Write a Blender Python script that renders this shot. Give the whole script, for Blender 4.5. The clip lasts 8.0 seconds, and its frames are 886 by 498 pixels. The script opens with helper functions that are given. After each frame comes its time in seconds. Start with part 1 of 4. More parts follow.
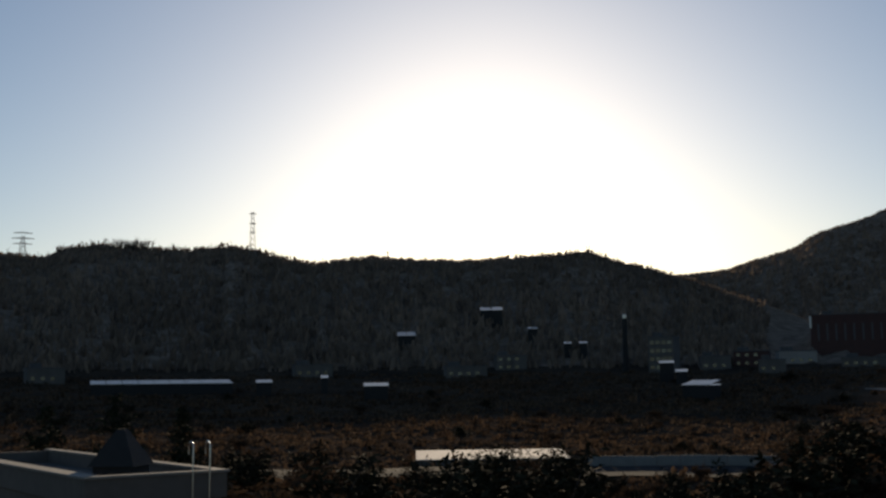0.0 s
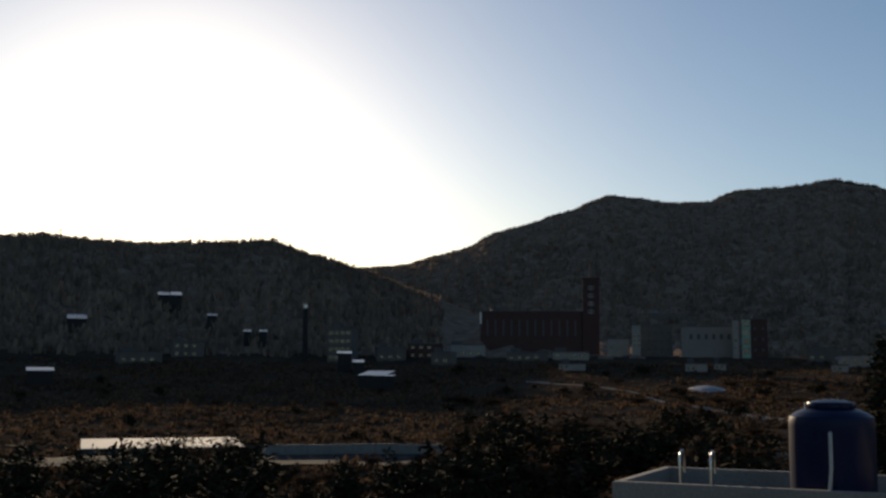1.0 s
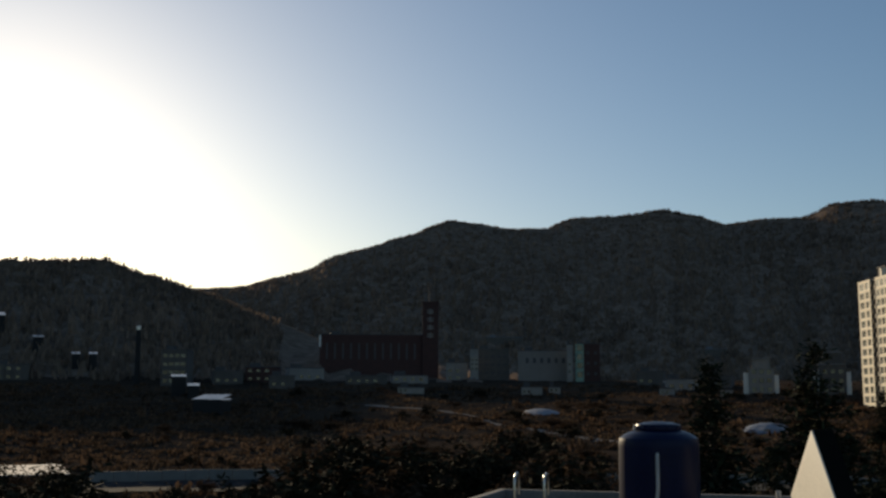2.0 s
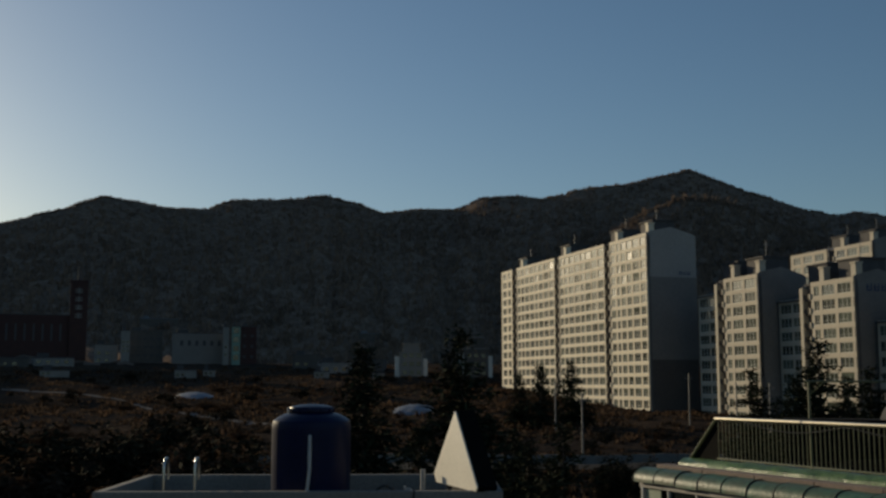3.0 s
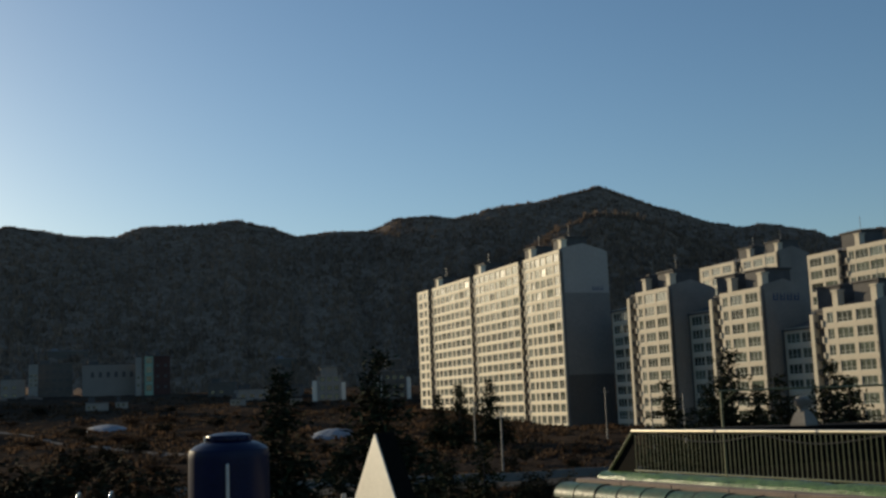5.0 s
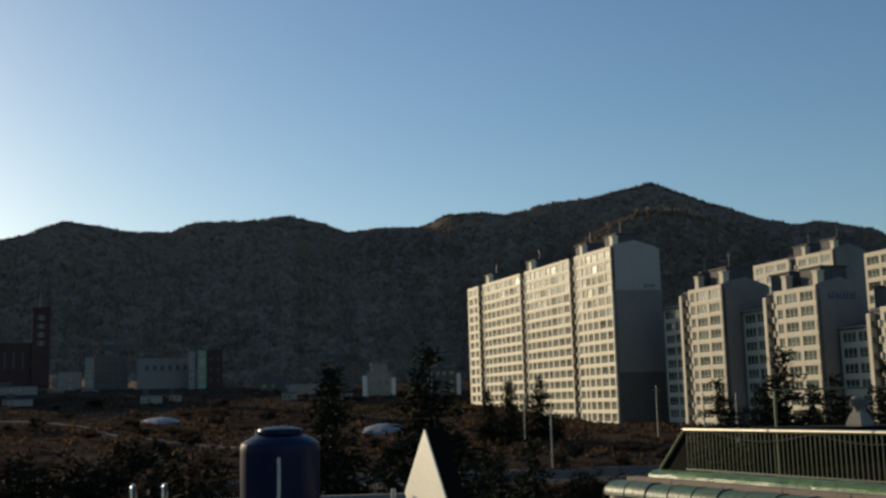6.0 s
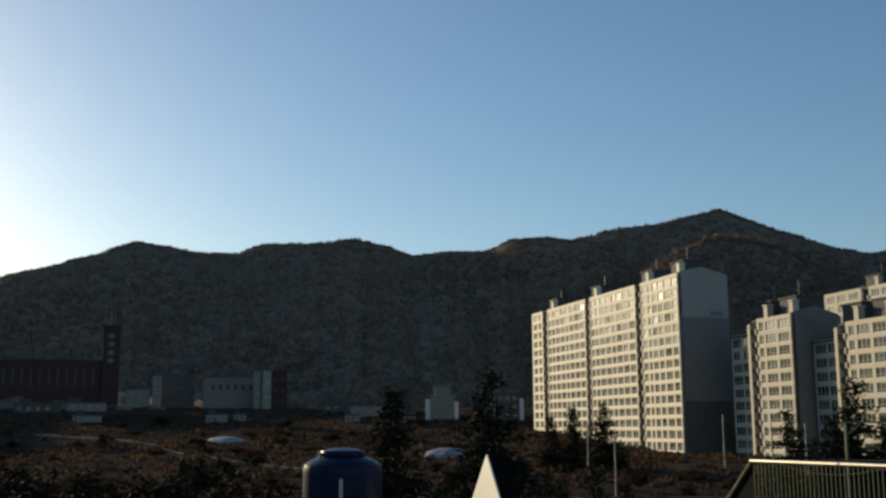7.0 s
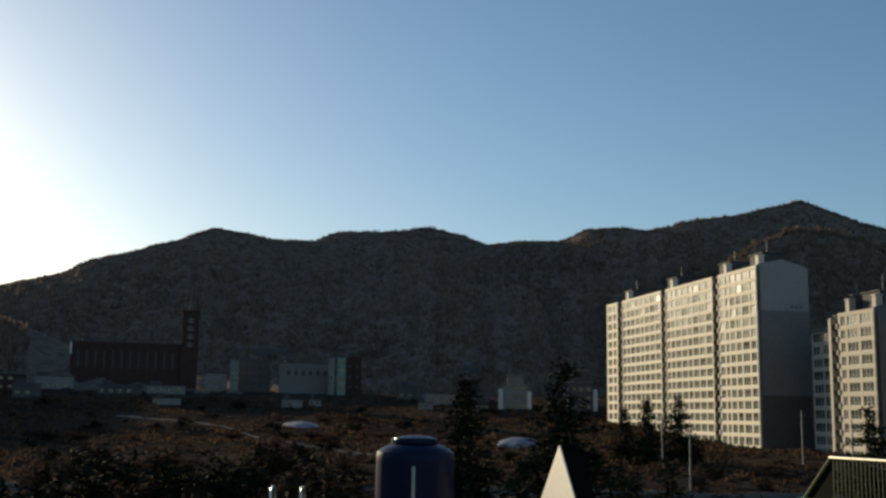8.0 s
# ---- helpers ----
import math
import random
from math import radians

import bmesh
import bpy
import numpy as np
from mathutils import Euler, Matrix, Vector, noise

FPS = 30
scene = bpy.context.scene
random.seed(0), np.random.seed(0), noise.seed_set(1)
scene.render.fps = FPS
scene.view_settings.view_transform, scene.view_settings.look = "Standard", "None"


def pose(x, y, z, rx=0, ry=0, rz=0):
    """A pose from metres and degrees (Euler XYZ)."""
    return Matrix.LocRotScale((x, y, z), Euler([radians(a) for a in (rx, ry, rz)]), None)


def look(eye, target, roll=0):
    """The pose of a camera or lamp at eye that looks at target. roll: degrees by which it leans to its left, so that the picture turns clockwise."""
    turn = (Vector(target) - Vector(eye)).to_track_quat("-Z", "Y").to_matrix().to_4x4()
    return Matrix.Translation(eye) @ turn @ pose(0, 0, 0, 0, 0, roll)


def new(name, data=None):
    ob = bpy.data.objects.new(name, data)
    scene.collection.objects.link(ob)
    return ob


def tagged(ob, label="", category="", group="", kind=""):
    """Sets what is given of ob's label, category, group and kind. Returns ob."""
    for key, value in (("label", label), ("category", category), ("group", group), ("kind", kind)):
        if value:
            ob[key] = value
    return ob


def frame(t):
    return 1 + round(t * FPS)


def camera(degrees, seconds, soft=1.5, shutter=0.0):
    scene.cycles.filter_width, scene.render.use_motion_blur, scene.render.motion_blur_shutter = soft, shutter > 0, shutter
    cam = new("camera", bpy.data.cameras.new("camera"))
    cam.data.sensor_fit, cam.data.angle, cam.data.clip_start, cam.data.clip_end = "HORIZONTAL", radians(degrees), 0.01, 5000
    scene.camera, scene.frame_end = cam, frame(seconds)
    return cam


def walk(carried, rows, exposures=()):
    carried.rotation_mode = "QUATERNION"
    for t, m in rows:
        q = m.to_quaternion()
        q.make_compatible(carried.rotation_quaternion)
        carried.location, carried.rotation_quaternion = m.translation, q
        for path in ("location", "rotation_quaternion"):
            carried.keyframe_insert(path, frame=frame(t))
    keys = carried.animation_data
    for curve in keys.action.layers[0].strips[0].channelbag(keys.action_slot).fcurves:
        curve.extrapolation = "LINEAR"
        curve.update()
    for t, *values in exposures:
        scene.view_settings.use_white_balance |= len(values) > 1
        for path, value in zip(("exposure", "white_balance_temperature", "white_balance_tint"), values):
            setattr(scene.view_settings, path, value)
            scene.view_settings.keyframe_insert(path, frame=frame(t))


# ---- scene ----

cam = camera(43.97, 8.0, soft=2.6)

# ---- camera: seconds, yaw, pitch, roll; it turns on the spot ----
EYE = (0.0, 0.0, 12.0)
TURNS = [(0.0, -0.62, 7.34, 0.73), (0.2, -3.95, 7.22, -0.30), (0.5, -8.13, 6.75, 0.06), (0.7, -12.72, 6.54, 0.18), (1.0, -17.21, 6.70, -0.26), (1.2, -19.83, 7.39, -0.02),
         (2.3, -30.20, 7.35, -0.21), (2.5, -35.11, 6.77, -0.27), (2.7, -39.25, 7.46, -0.20), (3.0, -43.26, 7.07, 0.09), (3.2, -45.46, 7.14, 0.14), (3.5, -47.17, 5.65, 0.50),
         (3.7, -48.69, 6.61, 0.31), (4.0, -51.41, 7.60, 0.46), (4.2, -51.90, 8.16, 0.72), (4.5, -50.60, 7.98, 1.23), (4.7, -48.36, 8.21, 2.44),
         (5.8, -45.87, 7.61, 1.41), (6.0, -44.88, 7.97, 1.63), (6.2, -44.47, 8.19, 1.09), (6.5, -44.14, 8.52, 0.02), (6.7, -43.16, 9.04, 0.31), (7.0, -41.65, 9.28, 0.40),
         (7.2, -41.81, 9.76, 0.61), (7.5, -40.32, 9.44, -0.09), (7.7, -40.49, 9.58, -0.03), (8.0, -37.90, 8.70, -0.79)]
walk(cam, [(t, pose(*EYE, 90 + p, r, y)) for t, y, p, r in TURNS],
     exposures=[(0.0, -0.2, 6900, 14), (1.0, 0.0, 6950, 14), (2.3, -0.2, 6900, 10), (2.9, -0.45, 6720, 8), (3.5, -0.65, 6720, 7), (4.0, 0.0, 6720, 7), (4.5, 0.12, 6720, 7), (5.8, 0.22, 6720, 7), (6.8, 0.3, 6720, 7), (8.0, 0.2, 6720, 8)])

# ---- world, sun, exposure ----
SUN_AZ, SUN_EL = 3.05, 11.3
SUN_DIR = Vector((math.sin(radians(SUN_AZ)) * math.cos(radians(SUN_EL)), math.cos(radians(SUN_AZ)) * math.cos(radians(SUN_EL)), math.sin(radians(SUN_EL))))
world = bpy.data.worlds.new("sky")
scene.world = world
world.use_nodes = True
wn, wl = world.node_tree.nodes, world.node_tree.links
sky = wn.new("ShaderNodeTexSky")
sky.sky_type, sky.sun_disc = "NISHITA", False
sky.sun_elevation, sky.sun_rotation = radians(SUN_EL), radians(SUN_AZ)
sky.air_density, sky.dust_density, sky.ozone_density, sky.altitude = 1.0, 0.6, 3.0, 60
tone = wn.new("ShaderNodeHueSaturation")
tone.inputs["Saturation"].default_value = 1.04
wl.new(sky.outputs[0], tone.inputs["Color"])
wl.new(tone.outputs[0], wn["Background"].inputs[0])
wn["Background"].inputs[1].default_value = 0.104
sun = new("sun", bpy.data.lights.new("sun", "SUN"))
sun.data.energy, sun.data.angle, sun.data.color = 4.2, radians(0.6), (1.0, 0.83, 0.58)
sun.matrix_world = look(SUN_DIR * 100, (0, 0, 0))
scene.view_settings.exposure = 0.0


# ---- materials ----
def mat(name, base, other=None, rough=0.8, metal=0.0, scale=1.0, bump=0.2, fine=14.0, amount=0.55, dirt=0.25, spec=0.5, rand=0.0, stretch=(1, 1, 1)):
    """A surface with two scales of variation: broad stains and fine grain, with relief."""
    m = bpy.data.materials.new(name)
    m.use_nodes = True
    n, l = m.node_tree.nodes, m.node_tree.links
    b = n["Principled BSDF"]
    other = other or tuple(c * 0.72 for c in base)
    co = n.new("ShaderNodeTexCoord")
    mp = n.new("ShaderNodeMapping")
    mp.inputs["Scale"].default_value = stretch
    l.new(co.outputs["Object"], mp.inputs[0])
    big, small = n.new("ShaderNodeTexNoise"), n.new("ShaderNodeTexNoise")
    for t, s, d in ((big, scale, 5), (small, scale * fine, 3)):
        l.new(mp.outputs[0], t.inputs["Vector"])
        t.inputs["Scale"].default_value, t.inputs["Detail"].default_value, t.inputs["Roughness"].default_value = s, d, 0.62
    ramp = n.new("ShaderNodeValToRGB")
    ramp.color_ramp.elements[0].position, ramp.color_ramp.elements[1].position = 0.5 - amount / 2.6, 0.5 + amount / 2.6
    ramp.color_ramp.elements[0].color, ramp.color_ramp.elements[1].color = (*other, 1), (*base, 1)
    l.new(big.outputs[0], ramp.inputs[0])
    mr = n.new("ShaderNodeMapRange")
    mr.inputs[1].default_value, mr.inputs[2].default_value = 0.3, 0.7
    mr.inputs[3].default_value, mr.inputs[4].default_value = 1 - dirt, 1 + dirt * 0.5
    l.new(small.outputs[0], mr.inputs[0])
    mul = n.new("ShaderNodeMix")
    mul.data_type, mul.blend_type = "RGBA", "MULTIPLY"
    mul.inputs[0].default_value = 1
    l.new(ramp.outputs[0], mul.inputs[6])
    l.new(mr.outputs[0], mul.inputs[7])
    out = mul.outputs[2]
    if rand:
        inf = n.new("ShaderNodeObjectInfo")
        hsv = n.new("ShaderNodeHueSaturation")
        r2 = n.new("ShaderNodeMapRange")
        r2.inputs[3].default_value, r2.inputs[4].default_value = 1 - rand, 1 + rand
        l.new(inf.outputs["Random"], r2.inputs[0])
        l.new(r2.outputs[0], hsv.inputs["Value"])
        l.new(out, hsv.inputs["Color"])
        out = hsv.outputs[0]
    l.new(out, b.inputs["Base Color"])
    b.inputs["Roughness"].default_value, b.inputs["Metallic"].default_value = rough, metal
    b.inputs["Specular IOR Level"].default_value = spec
    if bump:
        bp = n.new("ShaderNodeBump")
        bp.inputs["Strength"].default_value, bp.inputs["Distance"].default_value = bump, 0.3 / max(scale * fine, 0.3)
        l.new(small.outputs[0], bp.inputs["Height"])
        l.new(bp.outputs[0], b.inputs["Normal"])
    return m


def islands(m, spread=0.35):
    """Vary a joined mesh's pieces in brightness, island by island."""
    n, l = m.node_tree.nodes, m.node_tree.links
    b = n["Principled BSDF"]
    src = b.inputs["Base Color"].links[0].from_socket
    g, r, h = n.new("ShaderNodeNewGeometry"), n.new("ShaderNodeMapRange"), n.new("ShaderNodeHueSaturation")
    r.inputs[3].default_value, r.inputs[4].default_value = 1 - spread, 1 + spread
    l.new(g.outputs["Random Per Island"], r.inputs[0])
    l.new(r.outputs[0], h.inputs["Value"])
    l.new(src, h.inputs["Color"])
    l.new(h.outputs[0], b.inputs["Base Color"])
    return m


def thin(m, share):
    """Let part of the light through: dry blades and twigs seen against the sun."""
    n, l = m.node_tree.nodes, m.node_tree.links
    b, o = n["Principled BSDF"], n["Material Output"]
    t, x = n.new("ShaderNodeBsdfTranslucent"), n.new("ShaderNodeMixShader")
    l.new(b.inputs["Base Color"].links[0].from_socket, t.inputs["Color"])
    x.inputs[0].default_value = share
    l.new(b.outputs[0], x.inputs[1])
    l.new(t.outputs[0], x.inputs[2])
    l.new(x.outputs[0], o.inputs["Surface"])
    return m


FIELD = mat("dry_field", (0.105, 0.074, 0.052), (0.030, 0.025, 0.021), 1.0, scale=0.035, fine=30, bump=0.8, amount=0.7, dirt=0.5, spec=0.0)
# hill floor and woods are paled: distance haze is put into their base colour
WOOD_FLOOR = mat("hazy_woodland_floor", (0.265, 0.195, 0.145), (0.200, 0.148, 0.111), 1.0, scale=0.014, fine=14, bump=0.4, dirt=0.45, amount=0.8, spec=0.0)
WOODS = thin(islands(mat("hazy_bare_woods", (0.280, 0.205, 0.152), (0.170, 0.126, 0.096), 1.0, scale=0.01, fine=12, bump=0, spec=0.0), 0.16), 0.25)
SHRUB = thin(islands(mat("dry_shrub", (0.118, 0.070, 0.042), (0.055, 0.041, 0.030), 1.0, scale=0.05, fine=30, bump=0, spec=0.0), 0.5), 0.25)
STRAW = thin(islands(mat("straw_grass", (0.130, 0.086, 0.056), (0.068, 0.050, 0.036), 1.0, scale=0.05, fine=30, bump=0, spec=0.0), 0.4), 0.25)
NEEDLE = islands(mat("conifer_needles", (0.035, 0.040, 0.020), (0.020, 0.024, 0.014), 0.95, scale=0.6, fine=8, bump=0, spec=0.03), 0.45)
BARK = mat("bark", (0.085, 0.062, 0.045), (0.045, 0.034, 0.026), 0.95, scale=3, fine=9, bump=0.6)
CREAM = mat("cream_facade_paint", (0.80, 0.71, 0.54), (0.73, 0.64, 0.48), 0.75, scale=0.12, fine=20, bump=0.08, dirt=0.12)
CREAM_B = mat("pale_facade_paint", (0.55, 0.485, 0.375), (0.48, 0.42, 0.325), 0.75, scale=0.12, fine=20, bump=0.08, dirt=0.12)
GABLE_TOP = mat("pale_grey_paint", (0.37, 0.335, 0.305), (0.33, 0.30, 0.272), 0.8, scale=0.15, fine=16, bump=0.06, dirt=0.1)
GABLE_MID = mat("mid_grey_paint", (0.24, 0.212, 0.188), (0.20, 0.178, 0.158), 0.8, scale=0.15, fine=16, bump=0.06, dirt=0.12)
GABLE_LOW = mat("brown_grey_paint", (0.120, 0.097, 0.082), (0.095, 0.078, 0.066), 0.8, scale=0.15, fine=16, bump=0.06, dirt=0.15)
DARK_ROOF = mat("dark_roof_slab", (0.10, 0.095, 0.095), (0.07, 0.065, 0.065), 0.85, scale=0.5, fine=12)
GLASS_FAR = mat("window_glass", (0.13, 0.15, 0.11), (0.05, 0.06, 0.05), 0.14, scale=0.3, fine=5, bump=0, spec=0.8, rand=0.6)
FRAME = mat("window_frame_paint", (0.50, 0.52, 0.48), (0.42, 0.44, 0.40), 0.6, scale=2, bump=0)
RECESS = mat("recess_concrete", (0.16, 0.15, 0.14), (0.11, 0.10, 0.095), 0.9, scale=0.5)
CONCRETE = mat("weathered_concrete", (0.245, 0.225, 0.198), (0.18, 0.165, 0.145), 0.9, scale=0.9, fine=25, bump=0.35, dirt=0.25)
ROOF_FLOOR = mat("roof_screed", (0.095, 0.085, 0.075), (0.06, 0.055, 0.05), 0.9, scale=1.2, fine=20, bump=0.4)
TANK = mat("blue_polyethylene", (0.003, 0.008, 0.042), (0.0025, 0.006, 0.030), 0.34, scale=2.0, fine=12, bump=0.05, dirt=0.25, spec=0.14)
STEEL = mat("stainless_steel", (0.62, 0.61, 0.58), (0.50, 0.49, 0.47), 0.28, 1.0, scale=6, bump=0.03)
PVC = mat("grey_pvc", (0.46, 0.46, 0.44), (0.36, 0.36, 0.35), 0.5, scale=5, bump=0.05)
WHITE = mat("white_render", (0.78, 0.74, 0.66), (0.70, 0.66, 0.58), 0.85, scale=1.5, fine=20, bump=0.15, dirt=0.12)
GABLE_SHEET = mat("white_painted_sheet", (0.82, 0.78, 0.68), (0.74, 0.70, 0.60), 0.42, scale=1.5, fine=20, bump=0.08, dirt=0.10)
SHINGLE = mat("shingle_and_backlit_wall", (0.026, 0.024, 0.023), (0.016, 0.015, 0.015), 0.9, scale=3, fine=10, bump=0.5)
GREEN_ROOF = mat("green_copper_sheet", (0.040, 0.185, 0.115), (0.120, 0.090, 0.050), 0.42, scale=1.1, fine=9, bump=0.25, amount=0.8, dirt=0.3, spec=0.3)
GREEN_PAINT = mat("green_paint", (0.19, 0.30, 0.10), (0.05, 0.11, 0.035), 0.32, scale=3.5, fine=6, bump=0.5, amount=0.5, dirt=0.6)
RAIL_PAINT = mat("olive_rail_paint", (0.16, 0.17, 0.075), (0.095, 0.10, 0.048), 0.36, scale=4, bump=0.1)
CHROME = mat("polished_rail", (0.78, 0.70, 0.54), (0.62, 0.56, 0.44), 0.42, 1.0, scale=5, bump=0.03)
LEDGE = mat("pink_stone_coping", (0.28, 0.20, 0.16), (0.20, 0.15, 0.12), 0.85, scale=1.6, fine=18, bump=0.3)
PALE_GREEN = mat("pale_green_frame", (0.30, 0.38, 0.26), (0.25, 0.32, 0.22), 0.55, scale=3, bump=0.05)
SUNROOM_GLASS = mat("sunroom_glass", (0.05, 0.06, 0.055), (0.025, 0.03, 0.03), 0.08, scale=1, bump=0, spec=0.8, rand=0.5)
SEAM = mat("rusty_seam", (0.11, 0.075, 0.045), (0.05, 0.04, 0.03), 0.7, scale=3, bump=0.1)
ALU = mat("white_aluminium", (0.62, 0.62, 0.58), (0.5, 0.5, 0.47), 0.4, scale=5, bump=0.03)
BRICK_RED = mat("red_brick", (0.080, 0.034, 0.028), (0.055, 0.027, 0.023), 0.9, scale=0.5, fine=20, bump=0.3)
GREY_WALL = mat("grey_render", (0.13, 0.115, 0.10), (0.09, 0.08, 0.07), 0.9, scale=0.4, fine=15)
PALE_WALL = mat("pale_render", (0.30, 0.275, 0.245), (0.23, 0.21, 0.185), 0.85, scale=0.4, fine=15)
SHEET = mat("pale_sheet_roof", (0.50, 0.50, 0.50), (0.38, 0.38, 0.38), 0.38, 0.6, scale=0.5, fine=10, bump=0.1)
GREEN_SIGN = mat("pale_green_panel", (0.25, 0.38, 0.29), (0.19, 0.30, 0.23), 0.6, scale=0.6)
ASPHALT = mat("asphalt", (0.045, 0.045, 0.046), (0.032, 0.032, 0.033), 1.0, scale=0.4, fine=30, bump=0.3, spec=0.05)
DIRT_PATH = mat("pale_dirt_path", (0.27, 0.235, 0.20), (0.19, 0.165, 0.14), 1.0, scale=0.2, fine=25, bump=0.4, spec=0.0)
PLASTIC = mat("pale_blue_sheeting", (0.17, 0.185, 0.215), (0.11, 0.125, 0.15), 0.55, scale=0.6, fine=8, bump=0.5)
DULL_SHEET = mat("dull_pale_sheet", (0.40, 0.39, 0.40), (0.30, 0.29, 0.30), 0.8, scale=0.4, fine=10, bump=0.1, spec=0.25)
GALV = mat("galvanised_steel", (0.27, 0.26, 0.25), (0.20, 0.195, 0.19), 0.5, 0.7, scale=3, bump=0.05)
# near-black floor: the shadow behind the railing is put into its colour
TERRACE = mat("shaded_terrace_floor", (0.014, 0.013, 0.011), (0.009, 0.008, 0.007), 0.95, scale=1.2, fine=20, bump=0.1, spec=0.0)
BLACK = mat("near_black", (0.008, 0.008, 0.007), None, 0.9, bump=0, spec=0.05)
WIRE = mat("black_cable", (0.03, 0.03, 0.03), None, 0.6, bump=0)
INK = mat("dark_lettering", (0.02, 0.045, 0.13), None, 0.7, bump=0)


# ---- mesh helpers ----
def box(bm, x0, x1, y0, y1, z0, z1, m=None, slot=0):
    vs = [bm.verts.new((x, y, z)) for x in (x0, x1) for y in (y0, y1) for z in (z0, z1)]
    if m is not None:
        for v in vs:
            v.co = m @ v.co
    for a, b, c, d in ((0, 1, 3, 2), (4, 6, 7, 5), (0, 4, 5, 1), (2, 3, 7, 6), (0, 2, 6, 4), (1, 5, 7, 3)):
        bm.faces.new((vs[a], vs[b], vs[c], vs[d])).material_index = slot
    return vs


def soft_box(bm, x0, x1, y0, y1, z0, z1, r=0.02, m=None):
    b2 = bmesh.new()
    box(b2, x0, x1, y0, y1, z0, z1, m)
    bmesh.ops.bevel(b2, geom=list(b2.edges), offset=r, segments=2, affect="EDGES", profile=0.6)
    me = bpy.data.meshes.new("tmp")
    b2.to_mesh(me)
    b2.free()
    bm.from_mesh(me)
    bpy.data.meshes.remove(me)


def lattice(bm, xs, zs, solid, y0, y1):
    """One connected plate with openings: cells between the lines xs and zs are filled where solid(i, j)."""
    fv, bv = {}, {}
    def v(d, i, j, y):
        if (i, j) not in d:
            d[i, j] = bm.verts.new((xs[i], y, zs[j]))
        return d[i, j]
    nx, nz = len(xs) - 1, len(zs) - 1
    full = lambda i, j: 0 <= i < nx and 0 <= j < nz and solid(i, j)
    for i in range(nx):
        for j in range(nz):
            if not full(i, j):
                continue
            q = ((i, j), (i + 1, j), (i + 1, j + 1), (i, j + 1))
            bm.faces.new([v(fv, a, b, y0) for a, b in q])
            bm.faces.new([v(bv, a, b, y1) for a, b in q][::-1])
            for (a, b), (c, d), n in ((q[0], q[1], (i, j - 1)), (q[1], q[2], (i + 1, j)), (q[2], q[3], (i, j + 1)), (q[3], q[0], (i - 1, j))):
                if not full(*n):
                    bm.faces.new((v(fv, c, d, y0), v(fv, a, b, y0), v(bv, a, b, y1), v(bv, c, d, y1)))


def rings(bm, profile, n=24, at=(0, 0, 0), cap=True):
    """A turned shape: profile of (radius, height)."""
    loops = []
    for r, z in profile:
        loops.append([bm.verts.new((at[0] + r * math.cos(2 * math.pi * i / n), at[1] + r * math.sin(2 * math.pi * i / n), at[2] + z)) for i in range(n)])
    for a, b in zip(loops, loops[1:]):
        for i in range(n):
            bm.faces.new((a[i], a[(i + 1) % n], b[(i + 1) % n], b[i]))
    if cap:
        bm.faces.new(loops[0][::-1])
        bm.faces.new(loops[-1])


def tube(bm, pts, r, n=8, r1=None):
    pts = [Vector(p) for p in pts]
    r1 = r if r1 is None else r1
    loops = []
    for i, p in enumerate(pts):
        d = (pts[min(i + 1, len(pts) - 1)] - pts[max(i - 1, 0)]).normalized()
        u = d.cross(Vector((0.31, 0.17, 1)) if abs(d.z) < 0.9 else Vector((1, 0.2, 0))).normalized()
        w = d.cross(u)
        q = r + (r1 - r) * i / max(len(pts) - 1, 1)
        loops.append([bm.verts.new(p + q * (math.cos(2 * math.pi * k / n) * u + math.sin(2 * math.pi * k / n) * w)) for k in range(n)])
    for a, b in zip(loops, loops[1:]):
        for k in range(n):
            bm.faces.new((a[k], a[(k + 1) % n], b[(k + 1) % n], b[k]))
    bm.faces.new(loops[0][::-1])
    bm.faces.new(loops[-1])


def finish(bm, name, material, smooth=False):
    bmesh.ops.recalc_face_normals(bm, faces=bm.faces)
    me = bpy.data.meshes.new(name)
    bm.to_mesh(me)
    bm.free()
    for m in material if isinstance(material, (list, tuple)) else [material]:
        me.materials.append(m)
    if smooth:
        me.shade_smooth()
        me.set_sharp_from_angle(angle=radians(40))
    return me


def part(name, bm, material, parent=None, label="", smooth=False):
    me = bm if isinstance(bm, bpy.types.Mesh) else finish(bm, name, material, smooth)
    ob = new(name, me)
    ob.parent = parent
    if label:
        tagged(ob, label)
    return ob


def thing(name, m, label, category, group="", kind=""):
    ob = new(name)
    ob.matrix_world = m
    ob.empty_display_size = 0.2
    return tagged(ob, label, category, group, kind)


def polar(az, r, z=0.0):
    return Vector((r * math.sin(radians(az)), r * math.cos(radians(az)), z))


# ---- the land ----
# crest lines of the hills, by bearing: (bearing, rise above the eye in degrees)
NEAR_CREST = [(-40, 6.2), (-28, 6.9), (-21.4, 6.89), (-19.5, 6.70), (-18.6, 7.2), (-16.7, 7.54), (-15.8, 7.39), (-13.4, 7.33), (-12.3, 7.29), (-10.6, 7.55), (-9.3, 7.42), (-7.7, 6.94), (-5.9, 6.59), (-4.8, 6.76),
              (-3.0, 6.95), (-0.6, 6.80), (2.1, 6.72), (4.2, 6.84), (6.5, 6.95), (8.4, 7.10), (10.0, 6.43), (11.4, 6.08), (12.5, 5.73), (13.4, 5.45), (16, 4.4), (20, 3.0), (26, 1.8), (32, 0.8)]
